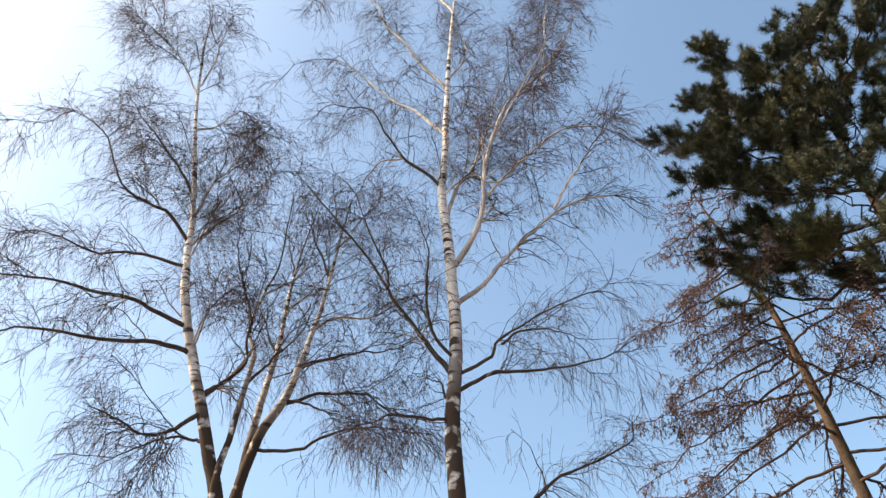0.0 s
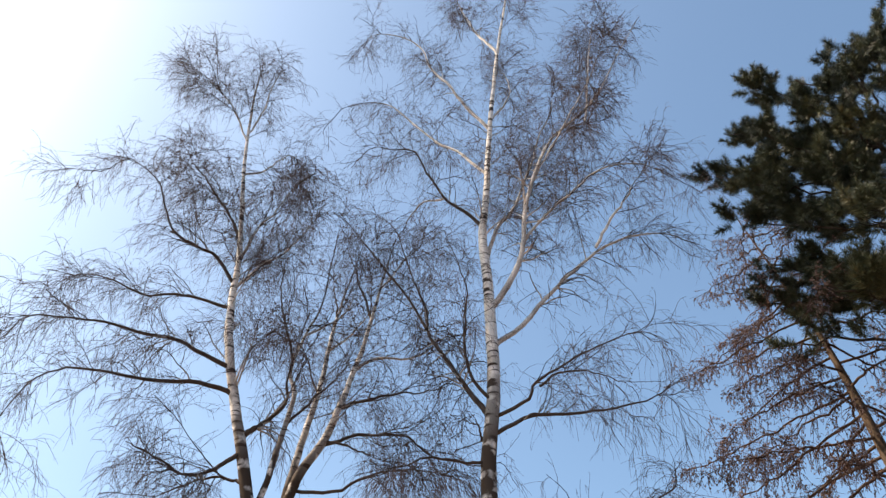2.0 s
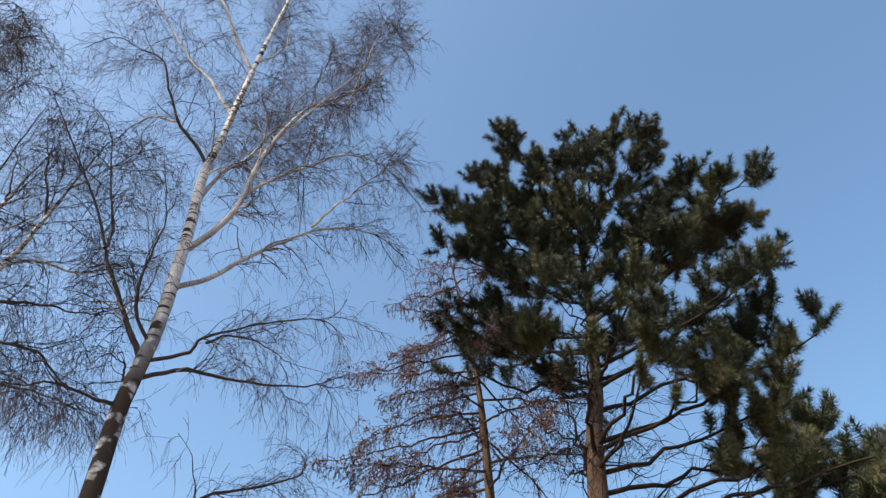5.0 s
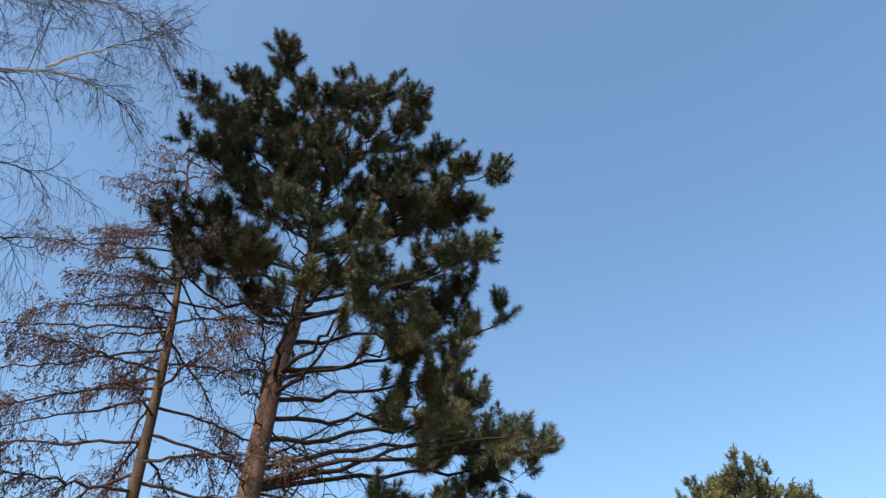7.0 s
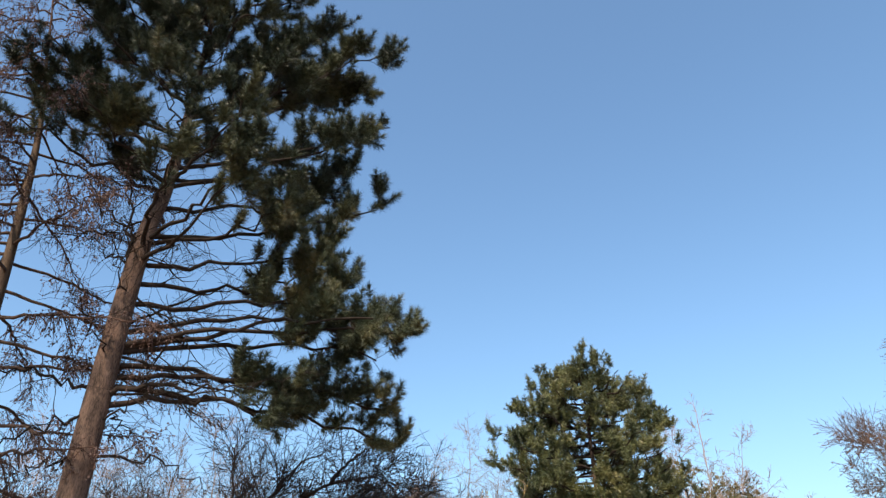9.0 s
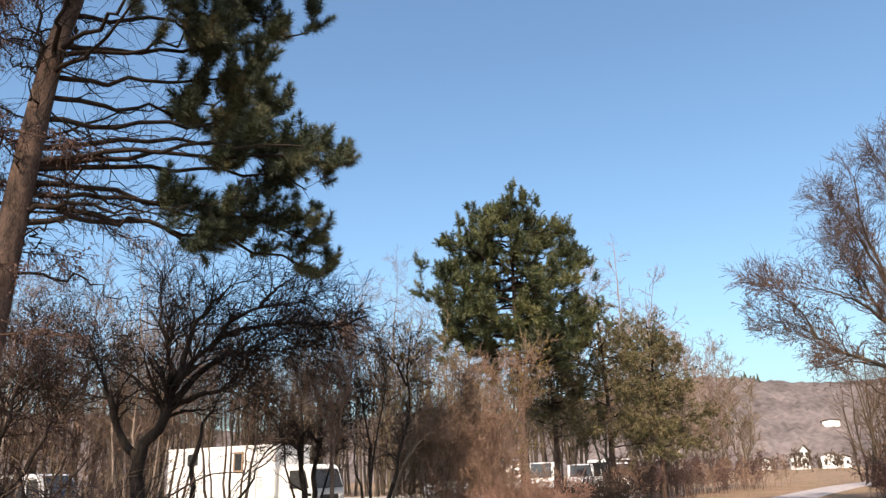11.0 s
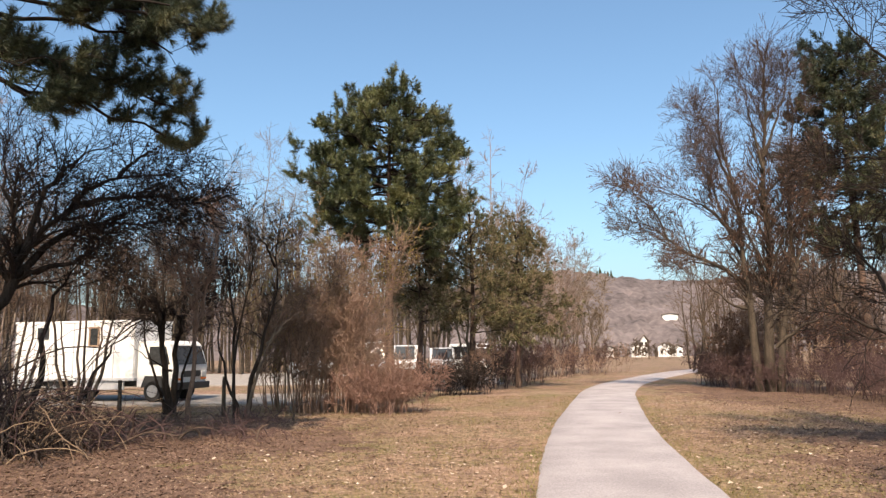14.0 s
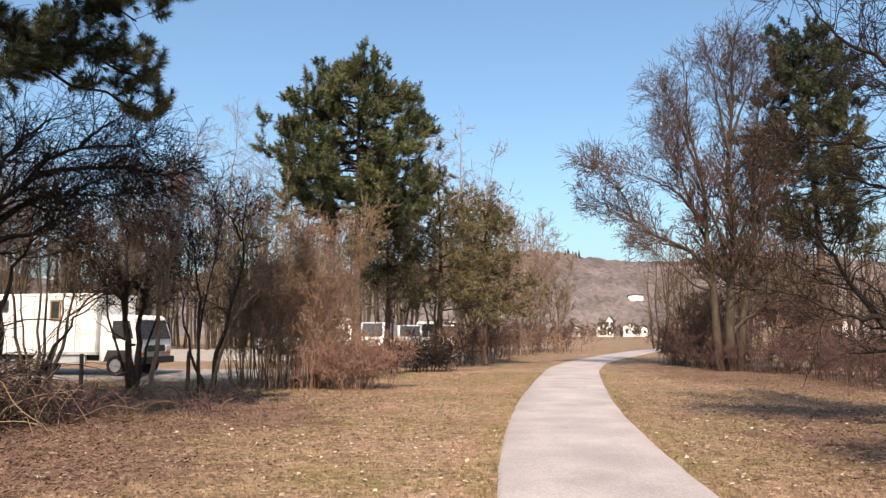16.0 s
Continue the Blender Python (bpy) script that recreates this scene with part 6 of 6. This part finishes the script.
# ---- bare trees and hedges further along ----
def hedge_row():
    rng = np.random.default_rng(221)
    for k in range(13):
        y = 33 + 2.3 * k
        x = float(path_centre(y)) - 5.6 - rng.uniform(0, 1.4) - 0.04 * k
        bare_tree("shrub", x, y, 222 + k, clump(rng, 22, 1.5, rng.uniform(1.6, 2.3), r=0.016, lean=0.5), RED_BARK if k % 3 == 0 else PURPLE_BARK, "low reddish leafless hedge shrub beside the path", "shrub",
                  l2n=80, l3n=260, l4n=420, lens=((0.4, 0.9), (0.25, 0.6), (0.15, 0.4)), group="hedge shrubs", floor_r=0.011)
    for k in range(10):
        y = 38 + 2.6 * k
        x = float(path_centre(y)) - 6.6 - rng.uniform(0, 1.6) - 0.12 * k
        h = rng.uniform(8.2, 10.6)
        stems = [(0.10, [(0, 0, -0.1), (0.1, 0, h * 0.4), (rng.uniform(-0.5, 0.5), 0, h)]), (0.07, [(0, 0, 0.5), (-0.7, 0.2, h * 0.45), (-1.2, 0.3, h * 0.85)]), (0.07, [(0, 0, 0.6), (0.8, -0.2, h * 0.45), (1.3, -0.3, h * 0.85)])]
        bare_tree("bare_tree", x, y, 240 + k, stems, PALE_BARK if k in (4, 6, 7) else OLIVE_BARK, "slender pale leafless tree in the hedge row", "tree", l2n=120, l3n=560, l4n=1100, group="hedge row trees", floor_r=0.013, drop=-0.06, wiggle=0.14)
    # tall pale crowns behind the bushy pine
    for k, (x, y, h) in enumerate([(0.9, 44, 14.2), (-9.5, 50, 10.5)]):
        stems = [(0.14, [(0, 0, -0.1), (0.1, 0, h * 0.4), (0.2, 0, h)]), (0.10, [(0, 0, 2), (-1.0, 0.2, h * 0.5), (-1.4, 0.3, h * 0.92)]), (0.10, [(0, 0, 2), (1.2, -0.2, h * 0.5), (2.2, -0.3, h * 0.85)]), (0.08, [(0.1, 0, h * 0.4), (1.8, 0.2, h * 0.6), (3.4, 0.3, h * 0.68)])]
        bare_tree("bare_tree", x, y, 260 + k, stems, PALE_BARK, "tall pale leafless tree behind the pine", "tree", l2n=130, l3n=900, l4n=1800, group="hedge row trees", floor_r=0.0105)


hedge_row()


# ---- grass and fallen leaves ----
def meadow_cover():
    rng = np.random.default_rng(301)
    m = 230000
    y = 4.5 + 24 * rng.random(m) ** 1.6
    x = rng.uniform(-1, 1, m) * (2.5 + 0.62 * y)
    patch = np.array([noise.noise(Vector((px * 0.35, py * 0.35, 0))) + 0.5 * noise.noise(Vector((px * 1.7, py * 1.7, 5))) for px, py in zip(x, y)])
    keep = np.abs(x - path_centre(y)) > 1.0 + 0.14 * patch + rng.random(m) ** 3 * 0.25
    x, y, patch = x[keep], y[keep], patch[keep]
    m = len(x)
    z = ground_height(x, y)
    edge = np.exp(-((np.abs(x - path_centre(y)) - 1.1) / 0.35) ** 2)
    a = rng.uniform(0, 2 * np.pi, m)
    w = rng.uniform(0.003, 0.006, m) * (1 + y / 18)
    h = rng.uniform(0.01, 0.042, m) * (1 + 0.7 * edge)
    lean = rng.normal(size=(m, 2)) * 0.04
    v = np.stack([np.stack([x - np.cos(a) * w, y - np.sin(a) * w, z - 0.005], 1), np.stack([x + np.cos(a) * w, y + np.sin(a) * w, z - 0.005], 1), np.stack([x + lean[:, 0], y + lean[:, 1], z + h], 1)], axis=1)
    tone = np.clip(0.55 + 0.8 * patch - 0.35 * edge + 0.15 * rng.normal(size=m), 0, 1)
    tagged(fast_mesh("grass", v.reshape(-1, 3), tris=np.arange(3 * m).reshape(-1, 3), mat=GRASS, attrs={"tone": np.repeat(tone, 3)}), "short worn grass, part straw and part green", "grass", kind="stuff")

    def leaves(x, y, size, mat, label, rise, off_path=2.6, lift=0.012):
        off = np.abs(x - path_centre(y)) < 1.15
        x = np.where(off, x + off_path, x)
        m = len(x)
        s = rng.uniform(size[0], size[1], m)
        z = ground_height(x, y) + rise * rng.random(m) + lift
        a = rng.uniform(0, 2 * np.pi, m)
        c, d = np.cos(a) * s, np.sin(a) * s
        t = rng.normal(size=(m, 4)) * 0.22 * s[:, None]
        v = np.stack([np.stack([x - c, y - d, z + t[:, 0]], 1), np.stack([x + d * 0.6, y - c * 0.6, z + t[:, 1]], 1), np.stack([x + c, y + d, z + t[:, 2]], 1), np.stack([x - d * 0.6, y + c * 0.6, z + t[:, 3]], 1)], axis=1)
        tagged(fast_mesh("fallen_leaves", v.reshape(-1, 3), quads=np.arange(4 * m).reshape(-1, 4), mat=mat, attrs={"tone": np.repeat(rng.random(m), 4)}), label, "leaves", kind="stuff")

    ys = rng.uniform(6.5, 22, 16)
    leaves(path_centre(ys) + rng.uniform(-0.9, 0.9, 16), ys, (0.02, 0.04), LITTER, "a few brown leaves lying on the path", 0.01, 0.0, 0.06)
    leaves(np.concatenate([rng.uniform(-9, 15, 1200), rng.uniform(-6, 1, 700), rng.normal(7.5, 2.4, 900)]), np.concatenate([5 + 20 * rng.random(1200) ** 1.3, rng.uniform(6, 13, 700), rng.normal(13, 3.0, 900)]), (0.015, 0.045), DRYLEAF, "scattered pale dry leaves on the grass", 0.03)
    # real litter; the dense leaves at right also darken turf as shade would
    leaves(np.concatenate([rng.normal(-7.0, 2.4, 14000), rng.normal(-4.5, 2.2, 7000), rng.normal(10.5, 1.8, 9000), rng.normal(8.0, 2.0, 9000), rng.normal(-5.6, 1.9, 11000), rng.normal(6.2, 1.4, 7000)]), np.concatenate([rng.normal(13.2, 1.6, 14000), rng.normal(17.5, 2.2, 7000), rng.normal(24, 4.0, 9000), rng.normal(15.5, 2.5, 9000), rng.normal(8.8, 1.5, 11000), rng.normal(9.5, 1.9, 7000)]), (0.014, 0.034), LITTER, "brown leaf litter, denser at right to darken for dappled shade", 0.05)


meadow_cover()
